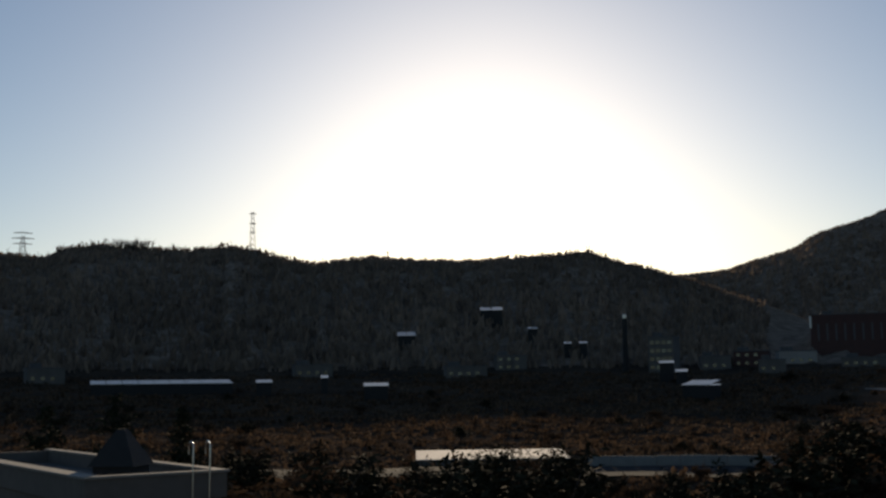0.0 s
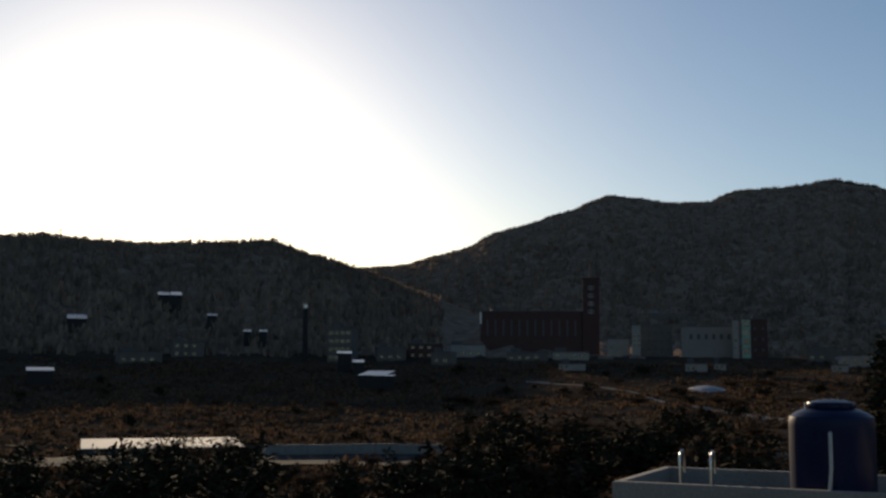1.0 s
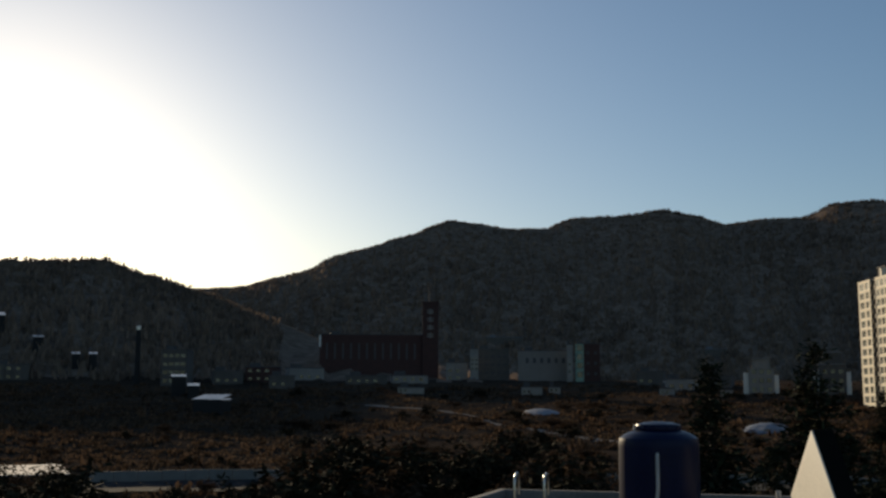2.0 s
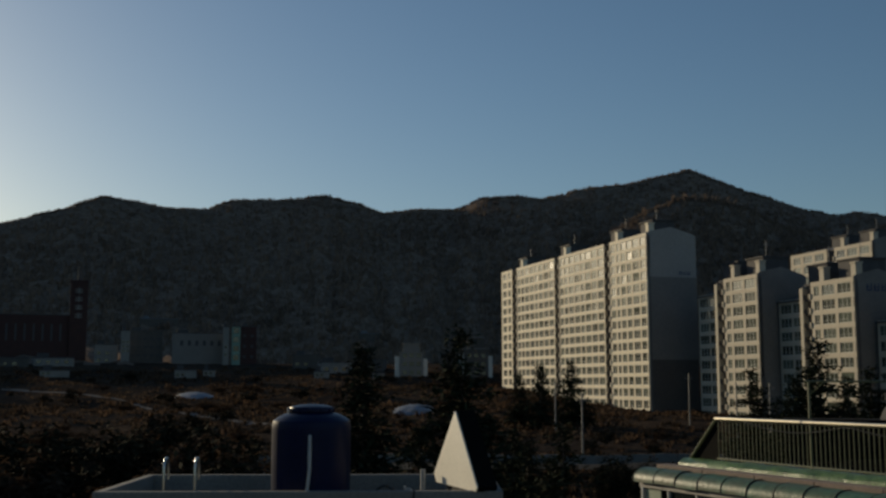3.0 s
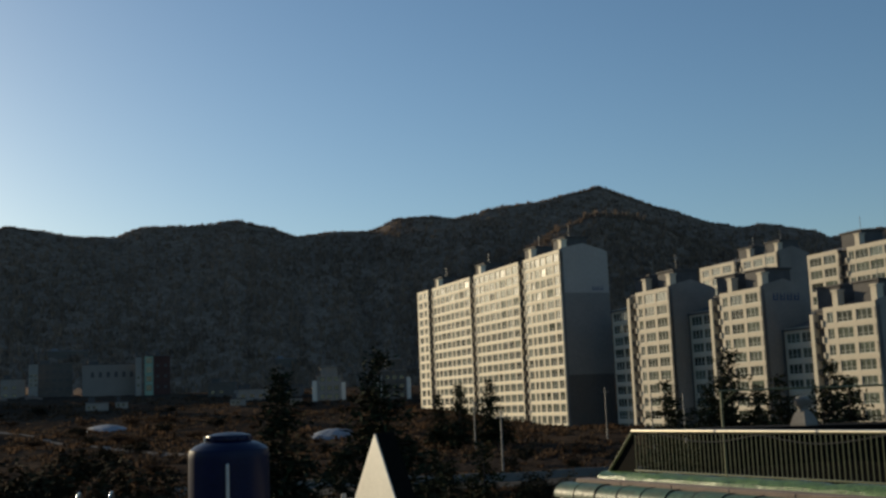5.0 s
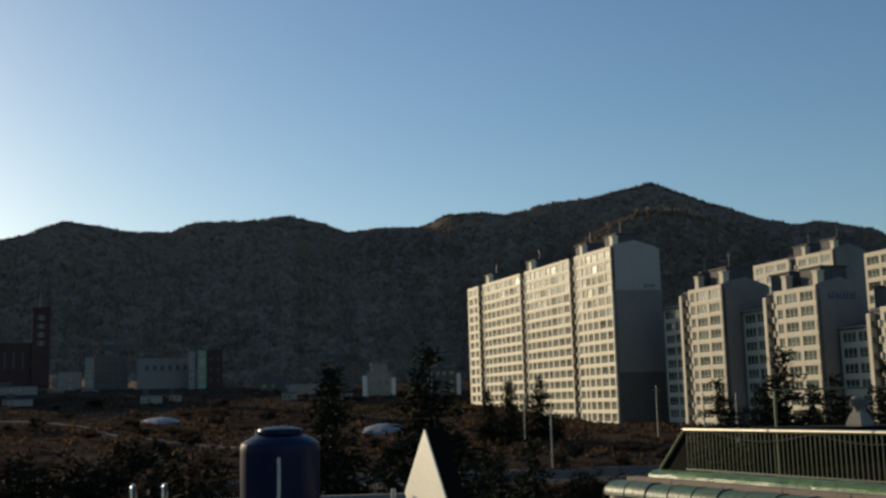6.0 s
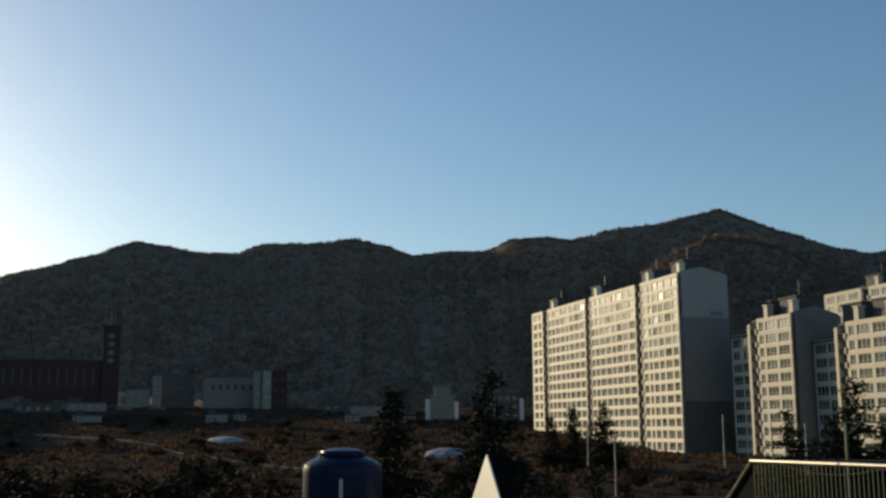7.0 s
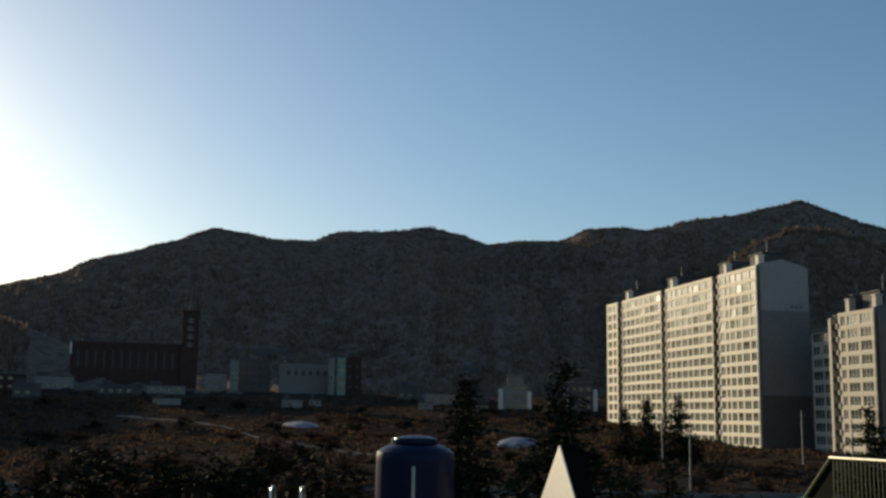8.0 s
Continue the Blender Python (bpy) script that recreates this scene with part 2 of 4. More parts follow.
MAIN_CREST = [(-10, 3.6), (5, 4.8), (11, 5.5), (13.4, 5.72), (15.1, 5.86), (17.1, 6.42), (18.4, 6.75), (19.9, 7.58), (21.3, 7.92), (23.5, 8.60), (25.8, 9.45), (27.3, 9.28), (29, 9.0), (30.9, 8.98),
              (32.3, 9.51), (34.8, 9.58), (37, 9.85), (38.4, 9.55), (40.2, 8.96), (42.1, 9.18), (43.9, 9.14), (45.4, 9.78), (47, 9.84), (48.6, 9.68), (50.9, 10.2), (52.9, 10.32), (54.3, 10.62),
              (56.1, 10.95), (57.4, 10.4), (59.2, 9.63), (61.9, 8.6), (63.3, 8.3), (64.1, 8.42), (66.6, 7.88), (67.4, 7.46), (69, 7.7), (73, 7.72), (80, 7.0), (95, 5.5), (120, 4.5)]
SPUR_CREST = [(47, 4.5), (50, 6.6), (52.1, 7.9), (54.2, 9.0), (55.9, 9.6), (57.4, 9.4), (58.7, 9.0), (61, 7.7), (64, 6.6), (70, 5.0)]


def crest(table, az):
    if az <= table[0][0] or az >= table[-1][0]:
        return None
    for (a, e), (b, g) in zip(table, table[1:]):
        if az <= b:
            u = (az - a) / (b - a)
            return e + (g - e) * (u * 0.6 + 0.4 * u * u * (3 - 2 * u))


RIDGES = ((NEAR_CREST, 640, 430), (SPUR_CREST, 905, 650), (MAIN_CREST, 1070, 690))


def ground(r):
    return 1.03e-4 * min(r, 450) ** 2 - 0.02 * max(0, r - 450)


def crest_r(az, far):
    return far * (1 + 0.05 * noise.noise(Vector((az * 0.11, 2, far))))


def land(x, y):
    r, az = math.hypot(x, y), math.degrees(math.atan2(x, y))
    seen = max(0.0, min(1.0, (125 - abs(az - 22)) / 50))
    z = ground(r) * seen
    rough = noise.noise(Vector((x * 0.03, y * 0.03, 3))) * 0.9 + noise.noise(Vector((x * 0.11, y * 0.11, 7))) * 0.35
    z += rough * min(1, max(0, r - 60) / 80)
    hill = False
    for table, far, foot in RIDGES:
        e = crest(table, az)
        if e is None or r < foot:
            continue
        e += 0.05 * noise.noise(Vector((az * 2.3, 0, far)))
        far = crest_r(az, far)
        u = min(1, (r - foot) / (far - foot))
        wide = [c for c in (crest(table, az + d) for d in (-7, -4.5, -2, 0, 2, 4.5, 7)) if c is not None]
        mean = sum(wide) / len(wide)
        top = 12 + far * math.tan(radians(mean + (e - mean) * u ** 3))
        base = ground(foot)
        if r <= far:
            folds = 5.5 * noise.noise(Vector((az * 0.42, r * 0.004, far))) + 2.5 * noise.noise(Vector((x * 0.016, y * 0.016, 4)))
            h = base + (top - base) * u ** 1.08 + folds * min(1, u * 4) * (1 - u ** 3)
        else:
            h = top - 0.35 * (r - far)
        if h > z:
            z, hill = h, True
    return z, hill


def build_land():
    azs = [-180 + 5 * i for i in range(30)] + [-30 + 0.4 * i for i in range(276)] + [80.4 + 4.98 * i for i in range(20)]
    radii = [0.0, 8.0]
    while radii[-1] < 4700:
        r = radii[-1]
        radii.append(r * (1.045 if r < 540 else 1.011 if r < 725 else 1.03 if r < 860 else 1.013 if r < 1400 else 1.05))
    verts, faces, hills = [(0, 0, 0)], [], []
    n = len(azs)
    for r in radii[1:]:
        for a in azs:
            p = polar(a, r)
            z, h = land(p.x, p.y)
            verts.append((p.x, p.y, z))
            hills.append(h or (r > 452 and -40 < a < 100))
    for i in range(n):
        faces.append((0, 1 + (i + 1) % n, 1 + i))
    for k in range(len(radii) - 2):
        for i in range(n):
            a, b = 1 + k * n + i, 1 + k * n + (i + 1) % n
            faces.append((a, b, b + n, a + n))
    me = bpy.data.meshes.new("ground")
    me.from_pydata(verts, [], faces)
    me.materials.append(FIELD)
    me.materials.append(WOOD_FLOOR)
    me.polygons.foreach_set("material_index", [1 if f[0] and hills[f[0] - 1] else 0 for f in faces])
    me.shade_smooth()
    tagged(new("ground", me), "dry brown winter field rising to wooded hills", "ground", kind="structure")


build_land()


# ---- apartment blocks ----
def window_mesh(w, h, halves):
    """A frame with mullions, and the glass behind it, as two meshes."""
    bm = bmesh.new()
    t = 0.09
    xs = [-w / 2, -w / 2 + t]
    for i in range(1, halves):
        xs += [-w / 2 + w * i / halves - t / 2, -w / 2 + w * i / halves + t / 2]
    xs += [w / 2 - t, w / 2]
    zs = [0, t, h * 0.32, h * 0.32 + 0.05, h - t, h]
    lattice(bm, xs, zs, lambda i, j: i % 2 == 0 or j % 2 == 0, 0.0, 0.10)
    fr = finish(bm, "window", FRAME)
    bm = bmesh.new()
    box(bm, -w / 2 + 0.01, w / 2 - 0.01, 0.05, 0.07, 0.01, h - 0.01)
    return fr, finish(bm, "pane", GLASS_FAR)


WINDOWS = {w: window_mesh(w, 1.8, n) for w, n in ((0.9, 1), (1.5, 2), (2.2, 2), (3.0, 3), (3.6, 3))}

# panes never sit quite true in their frames
lean = random.Random(12)
BACK = 0.55


def apartment_block(corner, roof, bearing, length, depth, sections, paint, storeys, label, bands=(9.8, 28.1), skew=1.0, letters=None, UP=2.7, greys=None):
    """A slab of flats. corner: its near end of the window front; sections: ('flat', from, to, window widths) or ('gap', from, to), in metres from that end."""
    d = Vector((math.sin(radians(bearing)), math.cos(radians(bearing)), 0))
    e = Vector((d.y, -d.x, 0))
    base = roof - storeys * UP - 0.6
    o = Vector((corner[0], corner[1], base)) + d * length
    m = Matrix((-d, e, Vector((0, 0, 1)))).transposed().to_4x4()
    m.translation = o
    root = thing("apartment_block", m, label, "apartment building", "blocks of flats")
    top = roof - base
    L = length
    bm = bmesh.new()
    # a wing is one storey lower than the rest and set back from its front
    wing = next((s for s in sections if s[0] == "wing"), None)
    start = L - wing[1] if wing else 0.0
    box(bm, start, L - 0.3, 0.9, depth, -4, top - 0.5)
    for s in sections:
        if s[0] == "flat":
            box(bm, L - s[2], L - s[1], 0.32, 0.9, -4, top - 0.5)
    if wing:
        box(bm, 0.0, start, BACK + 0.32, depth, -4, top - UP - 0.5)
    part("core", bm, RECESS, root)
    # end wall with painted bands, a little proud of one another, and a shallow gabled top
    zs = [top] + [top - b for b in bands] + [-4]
    for k, (hi, lo) in enumerate(zip(zs, zs[1:])):
        bm = bmesh.new()
        if k == 0:
            ridge = top + 1.5
            pts = [(0, lo), (depth, lo), (depth, top - 0.4), (depth * 0.93, top + 0.1), (depth * 0.5, ridge), (depth * 0.07, top + 0.4), (0, top)]
            a = [bm.verts.new((L - 0.3, y, z)) for y, z in pts]
            b = [bm.verts.new((L, y, z)) for y, z in pts]
            bm.faces.new(a)
            bm.faces.new(b[::-1])
            for i in range(len(pts)):
                j = (i + 1) % len(pts)
                bm.faces.new((a[i], a[j], b[j], b[i]))
        else:
            box(bm, L - 0.3, L - 0.004 * k, 0, depth, lo, hi)
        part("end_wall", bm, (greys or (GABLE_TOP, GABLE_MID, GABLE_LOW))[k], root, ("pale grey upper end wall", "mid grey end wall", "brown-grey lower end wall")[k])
    bm = bmesh.new()
    box(bm, 0, 0.3, BACK if wing else 0.0, depth, -4, top - UP if wing else top)
    part("end_wall", bm, paint, root)
    # roof slab with its overhang, low ridge and parapet
    for x0, x1, y0, hi in ((start if wing else 0.3, L - 0.3, 0.4, top),) + (((-0.2, start - 0.02, BACK - 0.3, top - UP),) if wing else ()):
        bm = bmesh.new()
        pts = [(y0, hi - 0.5), (depth, hi - 0.5), (depth, hi - 0.2), (depth / 2, hi + 1.2), (y0, hi - 0.2)]
        a = [bm.verts.new((x0, y, z)) for y, z in pts]
        b = [bm.verts.new((x1, y, z)) for y, z in pts]
        bm.faces.new(a)
        bm.faces.new(b[::-1])
        for i in range(5):
            bm.faces.new((a[i], a[(i + 1) % 5], b[(i + 1) % 5], b[i]))
        part("roof", bm, DARK_ROOF, root, "dark low-pitched roof slab")
    for s in sections:
        a, b = L - s[2], L - s[1]
        if s[0] == "gap":
            # open landing shaft: small ledges and a rail at each storey
            for k in range(storeys):
                bm = bmesh.new()
                z = k * UP
                soft_box(bm, a + 0.05, b - 0.05, 0.25, 0.9, z - 0.1, z + 0.15, 0.03)
                soft_box(bm, a + 0.05, a + 0.55, -0.12, 0.5, z + 0.15, z + 1.1, 0.03)
                part("landing", bm, RECESS, root)
                for x0, x1, z0 in ((b - 0.42, b, z + 0.1), (a, a + 0.42, z + 1.4)):
                    bm = bmesh.new()
                    soft_box(bm, x0, x1, -0.25, 0.4, z0, z0 + 1.05, 0.03)
                    part("balcony_front", bm, paint, root)
            if wing:
                bm = bmesh.new()
                soft_box(bm, a - 0.55, a + 0.35, -0.28, BACK + 0.5, -4, top - 0.9, 0.04)
                part("stair_fin", bm, paint, root, "pale projecting stair shaft edge")
            continue
        back, floors, high = (BACK, storeys - 1, top - UP) if s[0] == "wing" else (0.0, storeys, top)
        widths = s[3]
        gap = (b - a - sum(widths)) / (len(widths) + 1)
        xs, x = [], b - gap
        for w in widths:
            xs.append((x - w / 2, w))
            x -= w + gap
        # piers, then spandrels a little proud
        cuts = [b] + [v for c, w in xs for v in (c + w / 2, c - w / 2)] + [a]
        for i in range(0, len(cuts), 2):
            bm = bmesh.new()
            box(bm, cuts[i + 1], cuts[i], back + 0.004, back + 0.32, -4, high - 0.06)
            part("pier", bm, paint, root)
        for k in range(floors + 1):
            z = k * UP
            lo, hi = (z + 2.4 - UP, z + 0.6) if 0 < k < floors else ((-4, 0.6) if k == 0 else (z + 2.4 - UP, high))
            bm = bmesh.new()
            soft_box(bm, a, b, back - 0.02, back + 0.30, lo, hi, 0.02)
            part("spandrel", bm, paint, root)
            if k == floors:
                continue
            for c, w in xs:
                f, g = WINDOWS[w]
                wob = part("window", f, None, root)
                wob.location = (c, back + 0.08, z + 0.6)
                pane = part("pane", g, None, wob)
                pane.rotation_euler = (radians(lean.gauss(0, 1.2)), 0, radians(lean.gauss(0, 0.7)))
    # stair towers on the roof with a chimney beside each
    for s in sections:
        if s[0] == "gap" or s is sections[0]:
            x = L - (s[1] if s[0] == "gap" else 3.2)
            bm = bmesh.new()
            soft_box(bm, x - 4.2, x + 1.6, 2.6, 8.2, top - 0.3, top + 3.0 * skew, 0.06)
            soft_box(bm, x - 4.5, x + 1.9, 2.3, 8.5, top + 3.0 * skew, top + 3.25 * skew, 0.04)
            part("stair_tower", bm, DARK_ROOF, root, "dark rooftop stair and lift tower")
            bm = bmesh.new()
            soft_box(bm, x + 1.6, x + 2.9, 0.8, 2.2, top - 0.4, top + 2.1 * skew, 0.05)
            soft_box(bm, x + 1.45, x + 3.05, 0.65, 2.35, top + 2.1 * skew, top + 2.35 * skew, 0.04)
            part("chimney", bm, paint, root, "cream rooftop vent stack")
            bm = bmesh.new()
            tube(bm, [(x - 1, 5, top + 3 * skew), (x - 1, 5, top + 6.2 * skew)], 0.06, 5)
            part("antenna", bm, GALV, root)
    if letters:
        x0, z0, n, size = letters
        for i in range(n):
            y = x0 + i * size * 1.15
            bm = bmesh.new()
            for u, v, w, h in ((0, 0, 0.85, 0.16), (0, 0.42, 0.6, 0.14), (0.08, 0.1, 0.14, 0.8), (0.7, 0.05, 0.14, 0.95)):
                box(bm, L + 0.002, L + 0.03, y + u * size, y + (u + w) * size, top - z0 + v * size, top - z0 + (v + h) * size)
            part("lettering", bm, INK, root, "dark unreadable painted characters")
    return root


K = 0.957
apartment_block((198.5, 145.05), 45.6, 25.8, 91.5, 12.4, [
    ("flat", 0, 19.2 * K, (2.2, 3.0, 2.2, 2.2, 1.5, 2.2)), ("gap", 19.2 * K, 22.3 * K), ("flat", 22.3 * K, 50.6 * K, (3.0, 3.0, 3.0, 2.2, 3.0, 3.0, 2.2, 2.2)), ("gap", 50.6 * K, 53.8 * K),
    ("flat", 53.8 * K, 82.6 * K, (3.0, 3.0, 3.0, 2.2, 3.0, 3.0, 2.2, 2.2)), ("gap", 82.6 * K, 86.4 * K), ("flat", 86.4 * K, 91.5, (2.2, 3.0))],
    CREAM, 15, "fifteen-storey cream slab of flats with grey end wall", letters=(8.0, 9.2, 3, 0.9), UP=2.585)
SHORT = [("flat", 0, 12.2, (3.6, 3.6, 1.5)), ("gap", 12.2, 14.8), ("wing", 14.8, 23.3, (3.6, 3.6))]
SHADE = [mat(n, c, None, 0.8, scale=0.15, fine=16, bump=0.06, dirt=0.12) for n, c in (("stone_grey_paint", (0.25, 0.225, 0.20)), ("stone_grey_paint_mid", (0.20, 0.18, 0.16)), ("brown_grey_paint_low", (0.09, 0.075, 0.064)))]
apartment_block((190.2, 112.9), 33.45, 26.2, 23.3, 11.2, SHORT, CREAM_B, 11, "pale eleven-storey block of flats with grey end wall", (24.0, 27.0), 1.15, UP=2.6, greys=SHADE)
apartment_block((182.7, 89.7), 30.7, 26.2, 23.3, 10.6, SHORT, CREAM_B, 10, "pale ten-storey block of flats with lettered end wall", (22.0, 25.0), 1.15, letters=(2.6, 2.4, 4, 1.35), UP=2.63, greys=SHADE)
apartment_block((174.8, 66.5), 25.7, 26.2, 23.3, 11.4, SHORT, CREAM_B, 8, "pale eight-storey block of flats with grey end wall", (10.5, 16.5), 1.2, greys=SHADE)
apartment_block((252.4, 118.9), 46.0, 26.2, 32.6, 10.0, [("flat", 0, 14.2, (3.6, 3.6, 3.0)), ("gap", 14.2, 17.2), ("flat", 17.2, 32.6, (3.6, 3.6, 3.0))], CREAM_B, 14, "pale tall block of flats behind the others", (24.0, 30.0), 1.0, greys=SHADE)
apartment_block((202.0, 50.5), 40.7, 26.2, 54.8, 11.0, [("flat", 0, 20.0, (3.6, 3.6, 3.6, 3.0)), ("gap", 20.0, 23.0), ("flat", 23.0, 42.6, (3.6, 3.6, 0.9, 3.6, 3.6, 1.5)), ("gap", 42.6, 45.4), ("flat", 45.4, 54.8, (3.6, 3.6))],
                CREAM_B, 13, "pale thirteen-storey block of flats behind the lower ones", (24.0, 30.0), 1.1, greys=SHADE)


def plan(origin, direction, z=0.0):
    """A frame whose x runs along direction (x, y) and whose z is up."""
    u = Vector((direction[0], direction[1], 0)).normalized()
    m = Matrix((u, Vector((-u.y, u.x, 0)), Vector((0, 0, 1)))).transposed().to_4x4()
    m.translation = (origin[0], origin[1], z)
    return m


# ---- rooftop with the water tank ----
ROOF = plan((6.53, 13.49), (3.87, -3.56))


def stair_house():
    root = thing("stair_house", ROOF, "flat-roofed stair house with pale concrete parapet", "building")
    bm = bmesh.new()
    box(bm, 0.18, 5.08, 0.18, 2.62, 0, 10.3)
    part("wall", bm, BRICK_RED, root)
    bm = bmesh.new()
    soft_box(bm, 0.02, 5.24, 0.02, 2.78, 10.28, 10.40, 0.02)
    part("roof_slab", bm, ROOF_FLOOR, root)
    for x0, x1, y0, y1 in ((0, 5.26, 0, 0.13), (0, 5.26, 2.67, 2.80), (0, 0.13, 0.13, 2.67), (5.13, 5.26, 0.13, 2.67)):
        bm = bmesh.new()
        soft_box(bm, x0, x1, y0, y1, 10.27, 10.65, 0.018)
        part("parapet", bm, CONCRETE, root)
    bm = bmesh.new()
    tube(bm, [(4.12, -0.02, 10.66), (4.1, -0.035, 10.5), (4.14, -0.02, 10.28)], 0.012, 5)
    part("stain_cable", bm, WIRE, root, "thin black cable over the parapet")
    return root


stair_house()


def water_tank():
    root = thing("water_tank", ROOF @ pose(2.69, 0.96, 10.40), "blue plastic water tank with lid standing on the roof", "water tank")
    bm = bmesh.new()
    prof = [(0.50, 0.0), (0.53, 0.03), (0.537, 0.25), (0.540, 0.5), (0.540, 0.75), (0.538, 1.0), (0.538, 1.06), (0.525, 1.12), (0.46, 1.17), (0.36, 1.215), (0.27, 1.235)]
    rings(bm, prof, 48)
    part("body", bm, TANK, root, smooth=True)
    bm = bmesh.new()
    rings(bm, [(0.27, 1.225), (0.30, 1.235), (0.305, 1.29), (0.295, 1.305), (0.18, 1.335), (0.05, 1.345)], 36)
    part("lid", bm, TANK, root, "blue screw lid", smooth=True)
    for k in range(12):
        bm = bmesh.new()
        soft_box(bm, -0.012, 0.012, 0.296, 0.316, 1.24, 1.29, 0.004, pose(0, 0, 0, 0, 0, 30 * k))
        part("lid_grip", bm, TANK, root)
    bm = bmesh.new()
    a = radians(-86)
    q = lambda r, z, da=0.0: (r * math.cos(a + da), r * math.sin(a + da), z)
    tube(bm, [q(0.54, 0.93), q(0.575, 0.92), q(0.585, 0.86), q(0.585, 0.5), q(0.585, 0.25, -0.04), q(0.585, 0.12, -0.10)], 0.024, 10)
    part("overflow_pipe", bm, PVC, root, "grey plastic overflow pipe", smooth=True)
    bm = bmesh.new()
    tube(bm, [q(0.585, 0.16, -0.09), q(0.60, 0.0, -0.15)], 0.03, 10)
    part("pipe_sleeve", bm, STEEL, root, "bright metal pipe sleeve", smooth=True)
    bm = bmesh.new()
    tube(bm, [(-0.31, -0.05, 1.20), (-0.31, -0.05, 1.30)], 0.02, 8)
    part("vent_nipple", bm, PVC, root)


water_tank()


def access_ladder(m, reach, gap, label):
    """Two hooked steel rails with rungs, standing up over a roof's edge."""
    root = thing("access_ladder", m, label, "ladder")
    for x in (0, gap):
        bm = bmesh.new()
        arc = [(x, 0.13 - 0.13 * math.cos(radians(a)), reach - 0.13 + 0.13 * math.sin(radians(a))) for a in range(0, 181, 20)]
        tube(bm, [(x, 0, 0), (x, 0, reach * 0.5)] + arc + [(x, 0.26, reach - 0.3)], 0.019, 10)
        part("rail", bm, STEEL, root, smooth=True)
    for z in (0.16, 0.40):
        if z < reach - 0.3:
            bm = bmesh.new()
            tube(bm, [(0.0, 0, z), (gap, 0, z)], 0.014, 8)
            part("rung", bm, STEEL, root, smooth=True)
    return root


access_ladder(ROOF @ pose(0.72, 0.80, 10.395), 0.62, 0.42, "hooked stainless steel ladder rails on the roof")


def roof_pipes():
    for x, y, h, r, lab in ((4.22, 1.5, 0.42, 0.035, "short grey plastic vent pipe on the roof"), (4.08, 0.7, 0.26, 0.018, "small bent tap pipe on the roof")):
        root = thing("vent_pipe", ROOF @ pose(x, y, 10.395), lab, "pipe")
        bm = bmesh.new()
        pts = [(0, 0, 0), (0, 0, h)] if r > 0.03 else [(0, 0, 0), (0, 0, h - 0.08), (-0.03, 0, h - 0.04), (-0.09, 0, h - 0.04), (-0.11, 0, h)]
        tube(bm, pts, r, 10)
        part("pipe", bm, PVC, root, smooth=True)
        bm = bmesh.new()
        rings(bm, [(r * 1.5, 0), (r * 1.5, 0.03), (r * 1.05, 0.05)], 12)
        part("collar", bm, PVC, root)
    root = thing("hose_reel", ROOF @ pose(3.72, 0.5, 10.395), "small black hose coil beside the tank", "hose")
    bm = bmesh.new()
    tube(bm, [(0.13 * math.cos(a * 0.5), 0.04 * math.sin(a * 1.3), 0.15 + 0.13 * math.sin(a * 0.5)) for a in range(26)], 0.018, 6)
    part("coil", bm, WIRE, root)
    bm = bmesh.new()
    tube(bm, [(0.1, 0, 0.25), (0.18, 0.02, 0.1), (0.3, 0.05, 0.02)], 0.016, 6)
    part("loose_end", bm, WIRE, root)


roof_pipes()


def gabled_turret():
    """A steep triangular gable of white render; the roof behind has its shade put in as near-black."""
    m = plan((10.83, 11.67), (-0.96, -2.13))
    root = thing("gabled_turret", m, "narrow turret with white triangular gable and dark sides", "roof turret")
    w, apex, z0, z1 = 1.72, 0.89, 10.64, 11.645
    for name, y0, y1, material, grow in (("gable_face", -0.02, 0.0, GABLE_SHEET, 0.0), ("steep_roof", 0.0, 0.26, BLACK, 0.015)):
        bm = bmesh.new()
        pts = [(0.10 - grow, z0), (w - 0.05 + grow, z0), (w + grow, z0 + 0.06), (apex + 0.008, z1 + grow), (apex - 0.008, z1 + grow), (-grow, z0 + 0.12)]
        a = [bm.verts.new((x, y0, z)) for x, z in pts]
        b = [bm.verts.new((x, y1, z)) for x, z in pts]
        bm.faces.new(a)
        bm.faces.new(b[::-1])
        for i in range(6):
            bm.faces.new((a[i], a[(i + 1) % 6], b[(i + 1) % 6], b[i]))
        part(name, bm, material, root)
    bm = bmesh.new()
    box(bm, 0.45, w - 0.35, 0.02, 0.20, 10.39, z0 + 0.02)
    part("shaft", bm, SHINGLE, root)


gabled_turret()

# ---- house with the green sunroom and roof terrace ----
GREEN = plan((18.65, 13.70), (-0.33, -0.944))
TOP = 10.30


